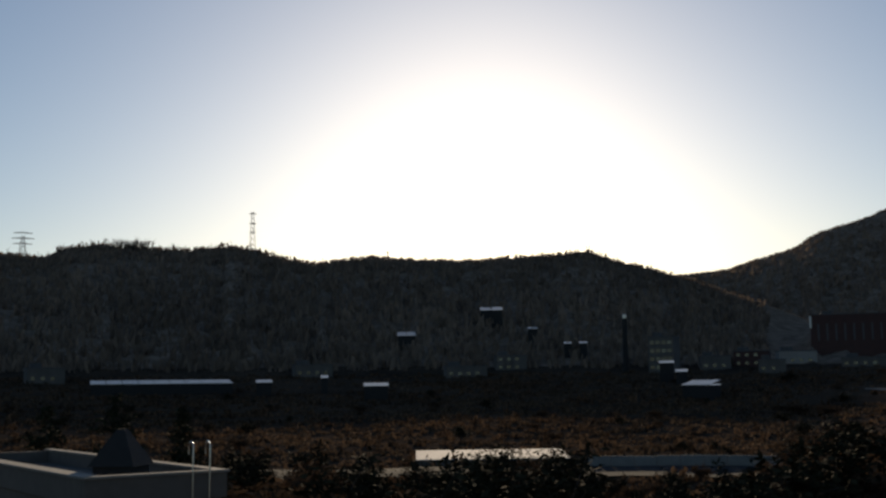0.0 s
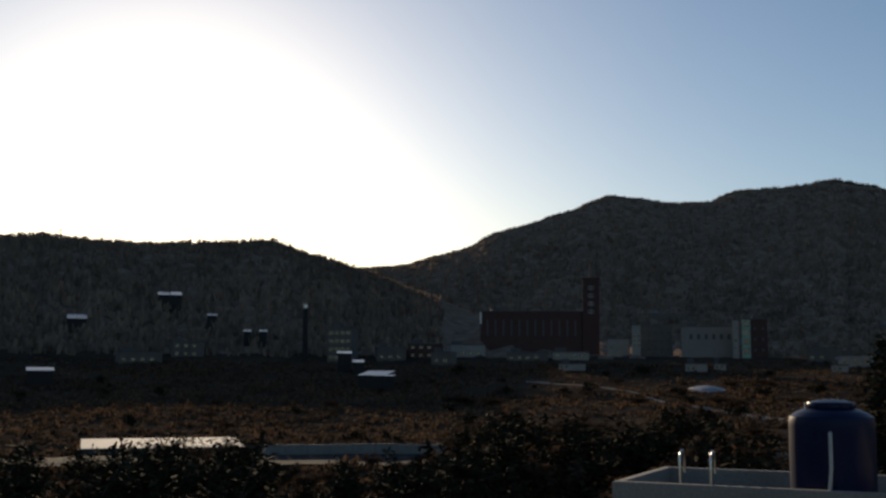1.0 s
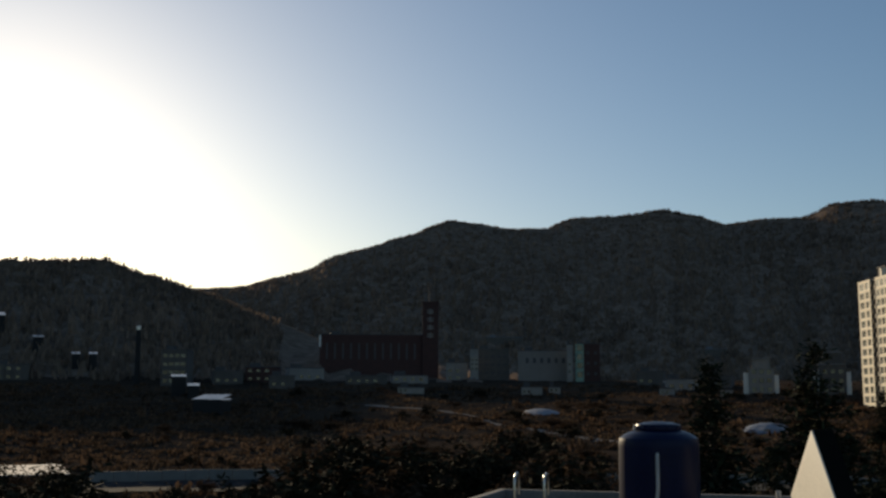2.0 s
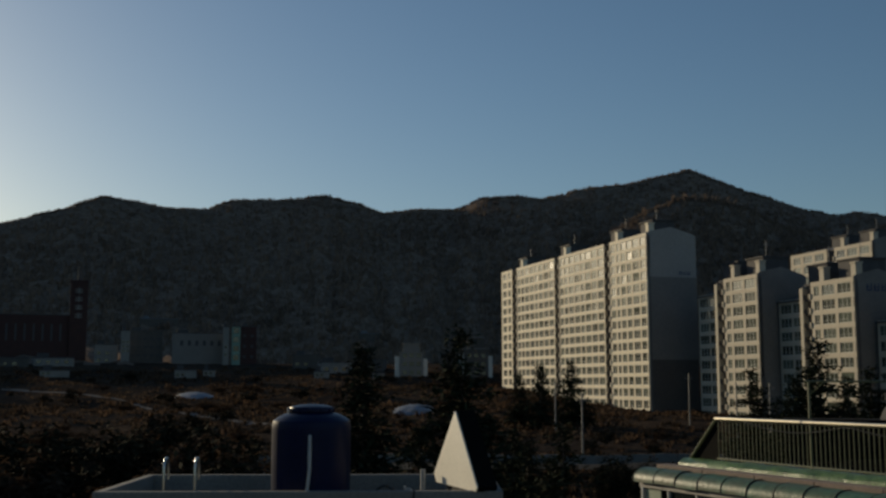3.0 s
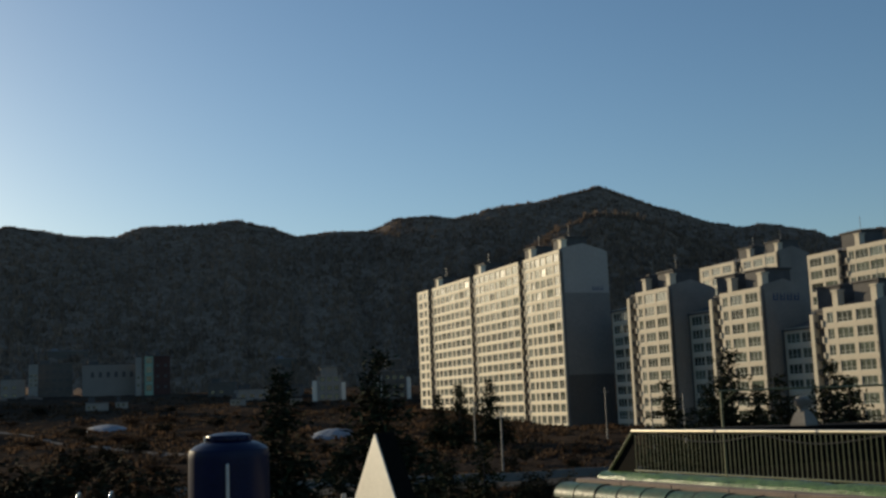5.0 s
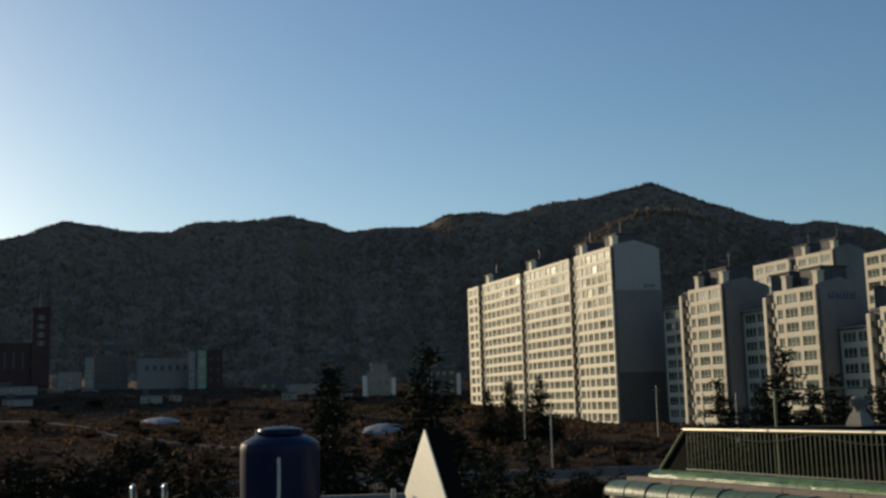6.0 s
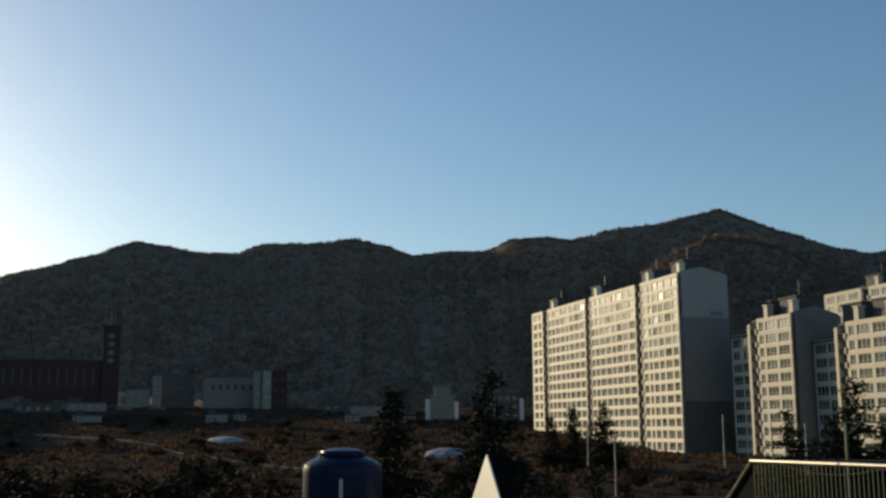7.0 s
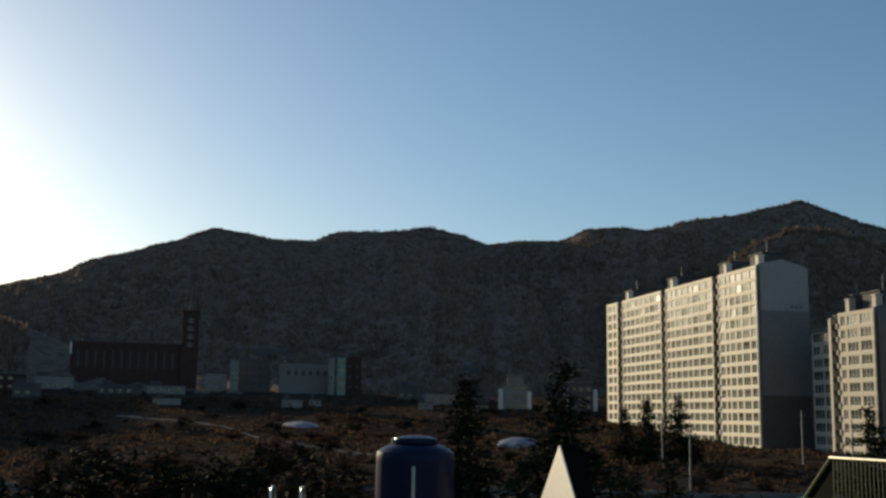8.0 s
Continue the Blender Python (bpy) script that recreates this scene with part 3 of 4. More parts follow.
def green_house():
    root = thing("sunroom_house", GREEN, "house with green-edged roof terrace over a glazed sunroom", "house")
    bm = bmesh.new()
    soft_box(bm, -0.12, 16, 0.02, 8, TOP - 0.30, TOP, 0.01)
    part("terrace_slab", bm, TERRACE, root, "terrace floor with its shade put in as near-black")
    bm = bmesh.new()
    box(bm, 0.4, 15.5, 1.6, 7.5, 0, TOP - 0.31)
    part("wall", bm, GREY_WALL, root)
    # curved green eave panels with raised seams
    step, n = 0.70, 22
    for k in range(n):
        x0 = -0.16 + k * step
        bm = bmesh.new()
        jig = 0.010 * math.sin(k * 2.3)
        prof = [(0.10, TOP + 0.03)] + [(-0.02 - 0.26 * math.sin(radians(t)), TOP - 0.21 + 0.235 * math.cos(radians(t))) for t in range(0, 91, 15)] + [(-0.28, TOP - 0.25), (-0.24, TOP - 0.25)]
        loops = [[bm.verts.new((x, y, z + jig)) for y, z in prof] for x in (x0 + 0.012, x0 + step - 0.012)]
        for i in range(len(prof) - 1):
            bm.faces.new((loops[0][i], loops[1][i], loops[1][i + 1], loops[0][i + 1]))
        part("eave_panel", bm, GREEN_ROOF, root, "green weathered curved eave panel" if k == 0 else "", smooth=True)
        bm = bmesh.new()
        tube(bm, [(x0, y - 0.003, z + 0.004) for y, z in prof[:-1]], 0.009, 6)
        part("eave_seam", bm, SEAM, root, smooth=True)
    # glazed front: head rail, posts, panes
    bm = bmesh.new()
    soft_box(bm, -0.05, 15.4, -0.20, -0.08, TOP - 0.36, TOP - 0.24, 0.01)
    part("head_rail", bm, GALV, root)
    bm = bmesh.new()
    box(bm, 0.0, 15.4, -0.14, 0.1, 0, 7.7)
    part("low_wall", bm, GREY_WALL, root)
    bays = 17
    for k in range(bays + 1):
        x = 0.9 * k
        bm = bmesh.new()
        wide = 0.07 if k % 3 == 0 else 0.045
        soft_box(bm, x, x + wide, -0.20, -0.09, 7.7, TOP - 0.35, 0.008)
        part("glazing_post", bm, ALU, root)
        if k < bays:
            bm = bmesh.new()
            a, b = (x + wide, x + 0.9) if k else (x + 0.12, x + 0.62)
            box(bm, a, b, -0.155, -0.135, 7.7, TOP - 0.36)
            part("solid_panel" if k == 0 else "glass_pane", bm, PALE_GREEN if k == 0 else SUNROOM_GLASS, root, "pale green solid panel" if k == 0 else "")
            if k in (4, 5, 8, 9):
                bm = bmesh.new()
                soft_box(bm, x + wide, x + 0.9, -0.18, -0.12, TOP - 0.55 - 0.03 * (k % 3), TOP - 0.49 - 0.03 * (k % 3), 0.005)
                part("transom", bm, ALU, root)
            if k in (2, 5, 6, 9, 12):
                bm = bmesh.new()
                n2 = 8
                rows = [[bm.verts.new((x + 0.1 + 0.07 * i, 0.02 + 0.03 * math.sin(i * 2.1), z)) for i in range(n2)] for z in (7.8, TOP - 0.4)]
                for i in range(n2 - 1):
                    bm.faces.new((rows[0][i], rows[0][i + 1], rows[1][i + 1], rows[1][i]))
                part("curtain", bm, PALE_WALL, root, "grey curtain behind the glass")
    bm = bmesh.new()
    box(bm, 0.02, 0.04, -0.1, 1.6, 7.7, TOP - 0.34)
    part("side_glass", bm, SUNROOM_GLASS, root)
    for i in range(3):
        bm = bmesh.new()
        soft_box(bm, 0.0, 0.06, 0.2 + i * 0.6, 0.26 + i * 0.6, 7.7, TOP - 0.32, 0.006)
        part("side_post", bm, ALU, root)
    return root


green_house()


def terrace_rail():
    root = thing("terrace_railing", GREEN @ pose(1.33, 0.70, TOP), "olive-painted railing with bright metal top rail round a terrace", "railing")
    n, step, H = 124, 0.111, 1.036
    L = n * step
    bm = bmesh.new()
    prof = [(-0.30, 0.0), (0.14, 0.0), (0.14, 0.19), (0.10, 0.23), (-0.16, 0.23), (-0.27, 0.15)]
    segs = 60
    loops = []
    for i in range(segs + 1):
        x = -0.9 + (L + 0.9) * i / segs
        loops.append([bm.verts.new((x, y + 0.02 * noise.noise(Vector((x * 2, y * 5, 1))), z + (0.03 * noise.noise(Vector((x * 2.5, y * 4, 6))) if z else 0))) for y, z in prof])
    for a, b in zip(loops, loops[1:]):
        for i in range(6):
            bm.faces.new((a[i], a[(i + 1) % 6], b[(i + 1) % 6], b[i]))
    bm.faces.new(loops[0])
    bm.faces.new(loops[-1][::-1])
    part("kerb", bm, GREEN_PAINT, root, "uneven peeling green painted kerb", smooth=True)
    bm = bmesh.new()
    tube(bm, [(-0.03, 0, H), (L, 0, H)], 0.034, 14)
    part("top_rail", bm, CHROME, root, "bright polished metal top rail", smooth=True)
    for k in range(5):
        bm = bmesh.new()
        rings(bm, [(0.038, -0.03), (0.038, 0.03)], 12)
        for v in bm.verts:
            v.co = Vector((v.co.z + 2.4 + k * 2.4, v.co.x, v.co.y + H))
        part("rail_joint", bm, GALV, root)
    bm = bmesh.new()
    soft_box(bm, 0, L, -0.018, 0.018, 0.25, 0.28, 0.005)
    part("bottom_rail", bm, RAIL_PAINT, root)
    bm = bmesh.new()
    soft_box(bm, -0.0065, 0.0065, -0.0065, 0.0065, 0.22, H - 0.02, 0.002)
    me = finish(bm, "baluster", RAIL_PAINT)
    for k in range(n):
        part("baluster", me, None, root).location = (0.06 + k * step, 0, 0)
    for k in range(4):
        bm = bmesh.new()
        soft_box(bm, -0.017, 0.017, -0.017, 0.017, 0.2, H - 0.02, 0.004, pose(2.6 + k * 3.6, 0.0, 0))
        part("post", bm, RAIL_PAINT, root)
    # drooping cable along the rail
    bm = bmesh.new()
    tube(bm, [(0.9 + 0.25 * i, -0.05, H - 0.04 - 0.15 * abs(math.sin(i * 0.30))) for i in range(36)], 0.009, 5)
    part("cable", bm, WIRE, root)
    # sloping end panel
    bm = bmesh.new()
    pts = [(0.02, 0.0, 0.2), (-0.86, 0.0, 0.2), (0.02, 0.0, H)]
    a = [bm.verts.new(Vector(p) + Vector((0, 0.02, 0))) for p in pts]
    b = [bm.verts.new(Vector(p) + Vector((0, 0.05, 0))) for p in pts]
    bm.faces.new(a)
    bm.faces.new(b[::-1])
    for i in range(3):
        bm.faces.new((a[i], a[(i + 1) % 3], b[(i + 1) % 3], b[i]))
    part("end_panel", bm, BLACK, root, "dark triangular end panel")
    bm = bmesh.new()
    tube(bm, [(0.0, 0.0, H), (-0.92, 0.0, 0.16)], 0.035, 8)
    part("sloping_rail", bm, RAIL_PAINT, root, "sloping end rail", smooth=True)
    # pink coping slabs in front of the kerb
    for k in range(10):
        bm = bmesh.new()
        soft_box(bm, -1.2 + k * 1.5, 0.285 + k * 1.5, -0.60, -0.29, 0.0, 0.10, 0.012)
        part("coping_slab", bm, LEDGE, root, "pinkish stone coping slab" if k == 0 else "")


terrace_rail()


def annex():
    """A lower wing behind the terrace, which carries a roof vent and a pipe frame. Its near-black colour holds the
    shade behind the railing.
    """
    m = plan(polar(61, 30), (math.cos(radians(61)), -math.sin(radians(61))))
    root = thing("annex", m, "plain annex behind the terrace railing, shade put in as near-black", "building")
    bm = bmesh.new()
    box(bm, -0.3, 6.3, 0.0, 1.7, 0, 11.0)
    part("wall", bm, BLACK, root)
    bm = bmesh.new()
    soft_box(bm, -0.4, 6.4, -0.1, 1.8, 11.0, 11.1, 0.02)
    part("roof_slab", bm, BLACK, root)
    v = thing("roof_vent", m @ pose(2.36, 0.5, 11.1), "pale round turbine vent on a tapered base", "roof vent")
    bm = bmesh.new()
    rings(bm, [(0.35, 0.0), (0.35, 0.06), (0.26, 0.26), (0.19, 0.36)], 4)
    part("base", bm, CONCRETE, v, "tapered concrete base")
    bm = bmesh.new()
    rings(bm, [(0.15, 0.34), (0.13, 0.42), (0.17, 0.50), (0.20, 0.60), (0.20, 0.68), (0.15, 0.75), (0.05, 0.77)], 20)
    part("head", bm, CONCRETE, v, smooth=True)
    for k in range(20):
        bm = bmesh.new()
        soft_box(bm, 0.185, 0.225, -0.006, 0.006, 0.50, 0.68, 0.002, pose(0, 0, 0, 0, 0, 18 * k))
        part("vane", bm, CONCRETE, v)
    f = thing("pipe_frame", m @ pose(0.3, 1.2, 11.1), "thin rusty pipe frame standing on the annex roof", "frame")
    for x in (0, 5.0):
        bm = bmesh.new()
        tube(bm, [(x, 0, 0), (x, 0, 1.0)], 0.035, 8)
        part("post", bm, RAIL_PAINT, f)
    bm = bmesh.new()
    tube(bm, [(-0.1, 0, 0.98), (5.1, 0, 0.96)], 0.028, 8)
    part("beam", bm, RAIL_PAINT, f)
    bm = bmesh.new()
    tube(bm, [(0.0, 0, 0.62), (0.4, 0, 0.97)], 0.018, 6)
    part("brace", bm, RAIL_PAINT, f)


annex()


def white_eave_house():
    m = plan(polar(70.75, 37), (math.cos(radians(70.75)), -math.sin(radians(70.75))))
    root = thing("eaved_house", m, "white house with deep pale eaves and grey wall", "house")
    bm = bmesh.new()
    box(bm, 0.75, 9, 0.6, 8, 0, 13.0)
    part("wall", bm, WHITE, root)
    bm = bmesh.new()
    # roof pitch with thick bargeboard rising away from the eave
    for y0, y1, t in ((0.0, 8.6, 0.16),):
        pts = [(-0.1, 13.08), (0.75, 13.04), (5.0, 16.9), (9.6, 12.9), (9.6, 13.2), (5.0, 17.4), (0.62, 13.62), (-0.1, 13.28)]
        a = [bm.verts.new((x, y0, z)) for x, z in pts]
        b = [bm.verts.new((x, y1, z)) for x, z in pts]
        bm.faces.new(a)
        bm.faces.new(b[::-1])
        for i in range(8):
            bm.faces.new((a[i], a[(i + 1) % 8], b[(i + 1) % 8], b[i]))
    part("roof", bm, WHITE, root, "pale painted eaves and roof edge")
    bm = bmesh.new()
    a = [bm.verts.new((x, 0.62, z)) for x, z in ((0.75, 12.98), (9.0, 12.98), (5.0, 16.88))]
    b = [bm.verts.new((x, 0.80, z)) for x, z in ((0.75, 12.98), (9.0, 12.98), (5.0, 16.88))]
    bm.faces.new(a)
    bm.faces.new(b[::-1])
    for i in range(3):
        bm.faces.new((a[i], a[(i + 1) % 3], b[(i + 1) % 3], b[i]))
    part("gable", bm, WHITE, root)
    bm = bmesh.new()
    soft_box(bm, 0.78, 2.2, 0.5, 0.62, 12.55, 13.05, 0.01)
    part("frieze", bm, ALU, root)
    w = thing("garden_wall", plan(polar(70.85, 33), (math.cos(radians(70.85)), -math.sin(radians(70.85)))), "tall dark grey rendered wall with metal edge", "wall")
    bm = bmesh.new()
    box(bm, 0.04, 5, 0, 2.5, 0, 12.5)
    part("body", bm, GABLE_LOW, w)
    bm = bmesh.new()
    soft_box(bm, -0.02, 0.04, -0.03, 0.1, 0, 12.5, 0.006)
    part("edge_strip", bm, GALV, w)
    bm = bmesh.new()
    soft_box(bm, 0.0, 5, -0.04, 2.5, 12.5, 12.56, 0.01)
    part("cap", bm, GALV, w)


white_eave_house()


# ---- neighbouring roof with a dark pyramid ----
def left_roof():
    m = plan((-7.66, 24.74), (0.817, 0.576))
    root = thing("neighbour_house", m, "flat-roofed neighbouring house with pale parapet edge", "house")
    bm = bmesh.new()
    box(bm, 0.1, 3.3, 0.1, 13.9, 0, 9.6)
    part("wall", bm, GABLE_LOW, root)
    bm = bmesh.new()
    soft_box(bm, 0.02, 3.38, 0.02, 14.0, 9.6, 9.75, 0.02)
    part("roof_slab", bm, ROOF_FLOOR, root)
    for x0, x1, y0, y1 in ((0, 3.4, 0, 0.2), (0, 0.22, 0.2, 14.0), (3.2, 3.4, 0.2, 14.0), (0.22, 3.2, 13.8, 14.0)):
        bm = bmesh.new()
        soft_box(bm, x0, x1, y0, y1, 9.55, 10.14, 0.02)
        part("parapet", bm, GABLE_LOW, root)
    for x0, x1, y0, y1 in ((-0.05, 3.45, -0.05, 0.25), (-0.05, 0.42, 0.26, 14.05), (3.15, 3.45, 0.26, 14.05)):
        bm = bmesh.new()
        soft_box(bm, x0, x1, y0, y1, 10.14, 10.20, 0.012)
        part("coping", bm, CONCRETE, root)
    p = thing("roof_pyramid", m @ pose(1.75, 2.6, 9.75), "dark tiled pyramid roof of a stairwell", "roof")
    bm = bmesh.new()
    for r0, r1, z0, z1 in ((0.72, 0.72, 0.0, 0.5), (0.86, 0.14, 0.5, 1.40)):
        rings(bm, [(r0, z0), (r1, z1)], 4)
    part("tiles", bm, SHINGLE, p)
    access_ladder(m @ pose(2.48, -0.12, 8.9), 1.98, 0.42, "tall hooked steel ladder rails on the neighbouring wall")
    # a lower lean-to carries the ladder's foot
    bm = bmesh.new()
    box(bm, 0.6, 3.4, -0.6, 0.08, 0, 8.9)
    part("lean_to", bm, GABLE_LOW, root)


left_roof()


# ---- the house from whose roof one looks out ----
def own_house():
    m = pose(0, 0, 0)
    root = thing("own_house", m, "plain grey flat-roofed house underfoot", "house")
    bm = bmesh.new()
    box(bm, -7, 7, -11, 0.9, 0, 10.3)
    part("wall", bm, GREY_WALL, root)
    bm = bmesh.new()
    soft_box(bm, -7.1, 7.1, -11.1, 1.0, 10.3, 10.45, 0.02)
    part("roof_slab", bm, ROOF_FLOOR, root)


own_house()


# ---- the town under the hills ----
def place(az, r):
    p = polar(az, r)
    return p, land(p.x, p.y)[0]


def window_grid(root, w, h, nx, nz, sx, sz, x0, z0, y=0.0, glass=None, frame_mat=None):
    bm = bmesh.new()
    box(bm, 0, w, -0.04, 0.05, 0, h)
    frame_me = finish(bm, "window", frame_mat or GREY_WALL)
    bm = bmesh.new()
    box(bm, 0.08, w - 0.08, -0.06, -0.03, 0.08, h - 0.08)
    glass_me = finish(bm, "pane", glass or GLASS_FAR)
    for i in range(nx):
        for k in range(nz):
            ob = part("window", frame_me, None, root)
            ob.location = (x0 + i * sx, y, z0 + k * sz)
            part("pane", glass_me, None, ob)


def flat_building(name, az, r, width, depth, height, material, label, windows=None, turn=0.0, roof=None, category="building", sink=4):
    p, z = place(az, r)
    m = plan(p, (math.cos(radians(az + turn)), -math.sin(radians(az + turn))), z)
    root = thing(name, m, label, category)
    bm = bmesh.new()
    box(bm, 0, width, 0, depth, -sink, height)
    part("wall", bm, material, root)
    bm = bmesh.new()
    soft_box(bm, -0.15, width + 0.15, -0.15, depth + 0.15, height, height + 0.35, 0.05)
    soft_box(bm, width * 0.1, width * 0.1 + min(4, width * 0.3), depth * 0.3, depth * 0.7, height + 0.3, height + 1.9, 0.05)
    part("roof", bm, roof or DARK_ROOF, root)
    if windows:
        window_grid(root, *windows)
    return root


def sheet_house(az, r, width, depth, eave, pitch, material, label, name="shed", seams=0, lift=0.0, turn=0.0, wall=None):
    """A low building whose single sheet roof rises away from its front."""
    p, z = place(az, r)
    z += lift
    m = plan(p, (math.cos(radians(az + turn)), -math.sin(radians(az + turn))), z)
    root = thing(name, m, label, "house")
    rise = depth * math.tan(radians(pitch))
    bm = bmesh.new()
    box(bm, 0.3, width - 0.3, 0.3, depth - 0.3, -4 - lift, eave - 0.05)
    part("wall", bm, wall or GREY_WALL, root)
    n = max(1, seams)
    for k in range(n):
        a, b = width * k / n + 0.10, width * (k + 1) / n - 0.10
        bm = bmesh.new()
        v = [bm.verts.new(q) for q in ((a, 0, eave), (b, 0, eave), (b, depth, eave + rise), (a, depth, eave + rise), (a, 0, eave + 0.12), (b, 0, eave + 0.12), (b, depth, eave + rise + 0.12), (a, depth, eave + rise + 0.12))]
        for f in ((3, 2, 1, 0), (4, 5, 6, 7), (0, 1, 5, 4), (1, 2, 6, 5), (2, 3, 7, 6), (3, 0, 4, 7)):
            bm.faces.new([v[i] for i in f])
        part("roof_sheet", bm, material, root)
    return root


def top_at(az, r, el):
    """Height over the ground of a thing that reaches the angle el above the eye's level."""
    return 12 + r * math.tan(radians(el)) - place(az, r)[1]


def on_slope(az, el, h, r=440):
    """How far off, from r on, a house of height h on the ridge's flank reaches the angle el."""
    while r < 950 and place(az, r)[1] + h < 12 + r * math.tan(radians(el)):
        r += 2
    return r


# sheds and house roofs that catch the low sun
sheet_house(-0.85, 146, 20.5, 9.0, 0.75, 4.6, DULL_SHEET, "long low shed with pale metal sheet roof", "shed", 4)
# walls in SHINGLE: the backlit fronts' shade is put in as near-black
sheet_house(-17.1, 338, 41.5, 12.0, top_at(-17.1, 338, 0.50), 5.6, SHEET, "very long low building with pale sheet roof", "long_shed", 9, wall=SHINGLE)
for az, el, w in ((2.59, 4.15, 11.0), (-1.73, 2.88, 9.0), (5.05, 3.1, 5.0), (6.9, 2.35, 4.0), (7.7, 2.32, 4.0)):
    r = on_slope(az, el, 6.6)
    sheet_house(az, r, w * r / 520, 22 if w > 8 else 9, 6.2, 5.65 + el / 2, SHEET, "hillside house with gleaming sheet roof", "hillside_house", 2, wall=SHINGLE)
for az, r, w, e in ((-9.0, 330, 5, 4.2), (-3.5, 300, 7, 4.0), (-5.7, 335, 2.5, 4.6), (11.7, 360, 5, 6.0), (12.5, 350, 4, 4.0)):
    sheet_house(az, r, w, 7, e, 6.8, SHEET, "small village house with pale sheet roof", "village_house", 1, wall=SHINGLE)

# grey flats with glinting window panes, barns and village houses
flat_building("village_block", 11.2, 410, 9.3, 12, top_at(11.2, 410, 2.55), GREY_WALL, "grey village block with glinting windows", (1.6, 1.4, 4, 4, 2.1, 3.0, 0.7, 1.0), 12)
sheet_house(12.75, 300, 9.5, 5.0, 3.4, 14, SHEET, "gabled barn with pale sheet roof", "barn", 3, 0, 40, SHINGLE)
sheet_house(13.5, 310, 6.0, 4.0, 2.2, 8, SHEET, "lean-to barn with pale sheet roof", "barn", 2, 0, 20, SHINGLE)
for az, r, w, d, h, mt in ((13.8, 420, 11, 8, 5, GREY_WALL), (15.4, 430, 13, 9, 6, BRICK_RED), (16.6, 400, 9, 8, 4.5, GREY_WALL), (17.6, 440, 14, 9, 5, PALE_WALL), (20.5, 425, 16, 8, 3.5, GREY_WALL),
                         (22.9, 430, 14, 8, 3, PALE_WALL), (25.7, 470, 9, 8, 8, PALE_WALL), (-20, 390, 12, 8, 5, GREY_WALL), (-7, 410, 14, 9, 4.5, GREY_WALL), (0.8, 400, 15, 9, 4.2, GREY_WALL), (3.4, 430, 12, 9, 6, GREY_WALL),
                         (35.5, 420, 10, 8, 5, GREY_WALL), (37.0, 400, 12, 8, 4, PALE_WALL), (38.9, 410, 9, 8, 4, GREY_WALL), (43.2, 400, 9, 8, 4, GREY_WALL)):
    flat_building("village_house", az, r, w, d, h, mt, "low flat-roofed village house at the field's edge", (1.5, 1.2, max(2, int(w / 3.5)), max(1, int(h / 3)), 3.2, 3.0, 1.0, 1.1), (az * 37) % 24 - 12, category="house")


def works_chimney():
    az, r = 10.05, 415
    p, z = place(az, r)
    root = thing("works_chimney", plan(p, (math.cos(radians(az)), -math.sin(radians(az))), z), "slender dark chimney with a bright metal cap", "chimney")
    h = top_at(az, r, 3.55)
    bm = bmesh.new()
    rings(bm, [(1.1, -1.0), (0.95, h * 0.5), (0.85, h)], 12)
    part("shaft", bm, SHINGLE, root, smooth=True)
    bm = bmesh.new()
    rings(bm, [(0.9, h), (0.9, h + 1.2), (0.5, h + 1.6)], 12)
    part("cap", bm, STEEL, root, "bright metal cap", smooth=True)


works_chimney()


def brick_hall():
    h = top_at(19.15, 470, 3.45)
    root = flat_building("brick_hall", 19.15, 470, 44.0, 22, h, BRICK_RED, "large dark red brick hall with tower", (0.9, 7.0, 12, 1, 3.4, 9, 2.6, h - 10.5, 0.0, DARK_ROOF, BRICK_RED))
    t = top_at(19.15, 470, 5.1)
    bm = bmesh.new()
    turned = pose(47.0, -1.5, 0, 0, 0, -7)
    soft_box(bm, -3.4, 3.4, 0, 7.0, -4, t, 0.1, turned)
    soft_box(bm, -3.6, 3.6, -0.2, 7.2, t, t + 0.9, 0.1, turned)
    part("tower", bm, BRICK_RED, root, "square red brick tower")
    for k in range(4):
        z = t - 4.2 - k * 3.4
        bm = bmesh.new()
        soft_box(bm, -1.4, 1.4, -0.12, 0.1, z, z + 0.45, 0.03, turned)
        soft_box(bm, -1.4, 1.4, -0.12, 0.1, z + 1.0, z + 1.4, 0.03, turned)
        soft_box(bm, -0.2, 0.2, -0.16, 0.1, z - 0.4, z + 2.0, 0.03, turned)
        part("lettering", bm, PALE_WALL, root, "pale unreadable upright characters")
    bm = bmesh.new()
    tube(bm, [(47.0, 2.0, t + 0.9), (47.0, 2.0, t + 9.2)], 0.40, 6, 0.08)
    box(bm, 45.8, 48.2, 1.95, 2.05, t + 6.0, t + 6.25)
    part("mast", bm, DARK_ROOF, root, "thin dark metal mast")
    bm = bmesh.new()
    soft_box(bm, -0.3, 0.5, -0.4, 0.1, h - 5.2, h - 0.2, 0.05)
    part("corner_strip", bm, SHEET, root, "bright metal corner strip")


brick_hall()
flat_building("white_office", 27.25, 465, 14.0, 14, top_at(27.25, 465, 2.7), GREY_WALL, "grey three-storey works building", (1.8, 1.1, 5, 3, 2.6, 3.4, 1.0, 1.6, 0.0, DARK_ROOF, GREY_WALL))
flat_building("white_office", 26.95, 455, 3.4, 4, top_at(26.95, 455, 2.72), PALE_WALL, "pale square stair block of the works", (1.0, 0.9, 2, 3, 1.6, 1.8, 0.5, 4.2))


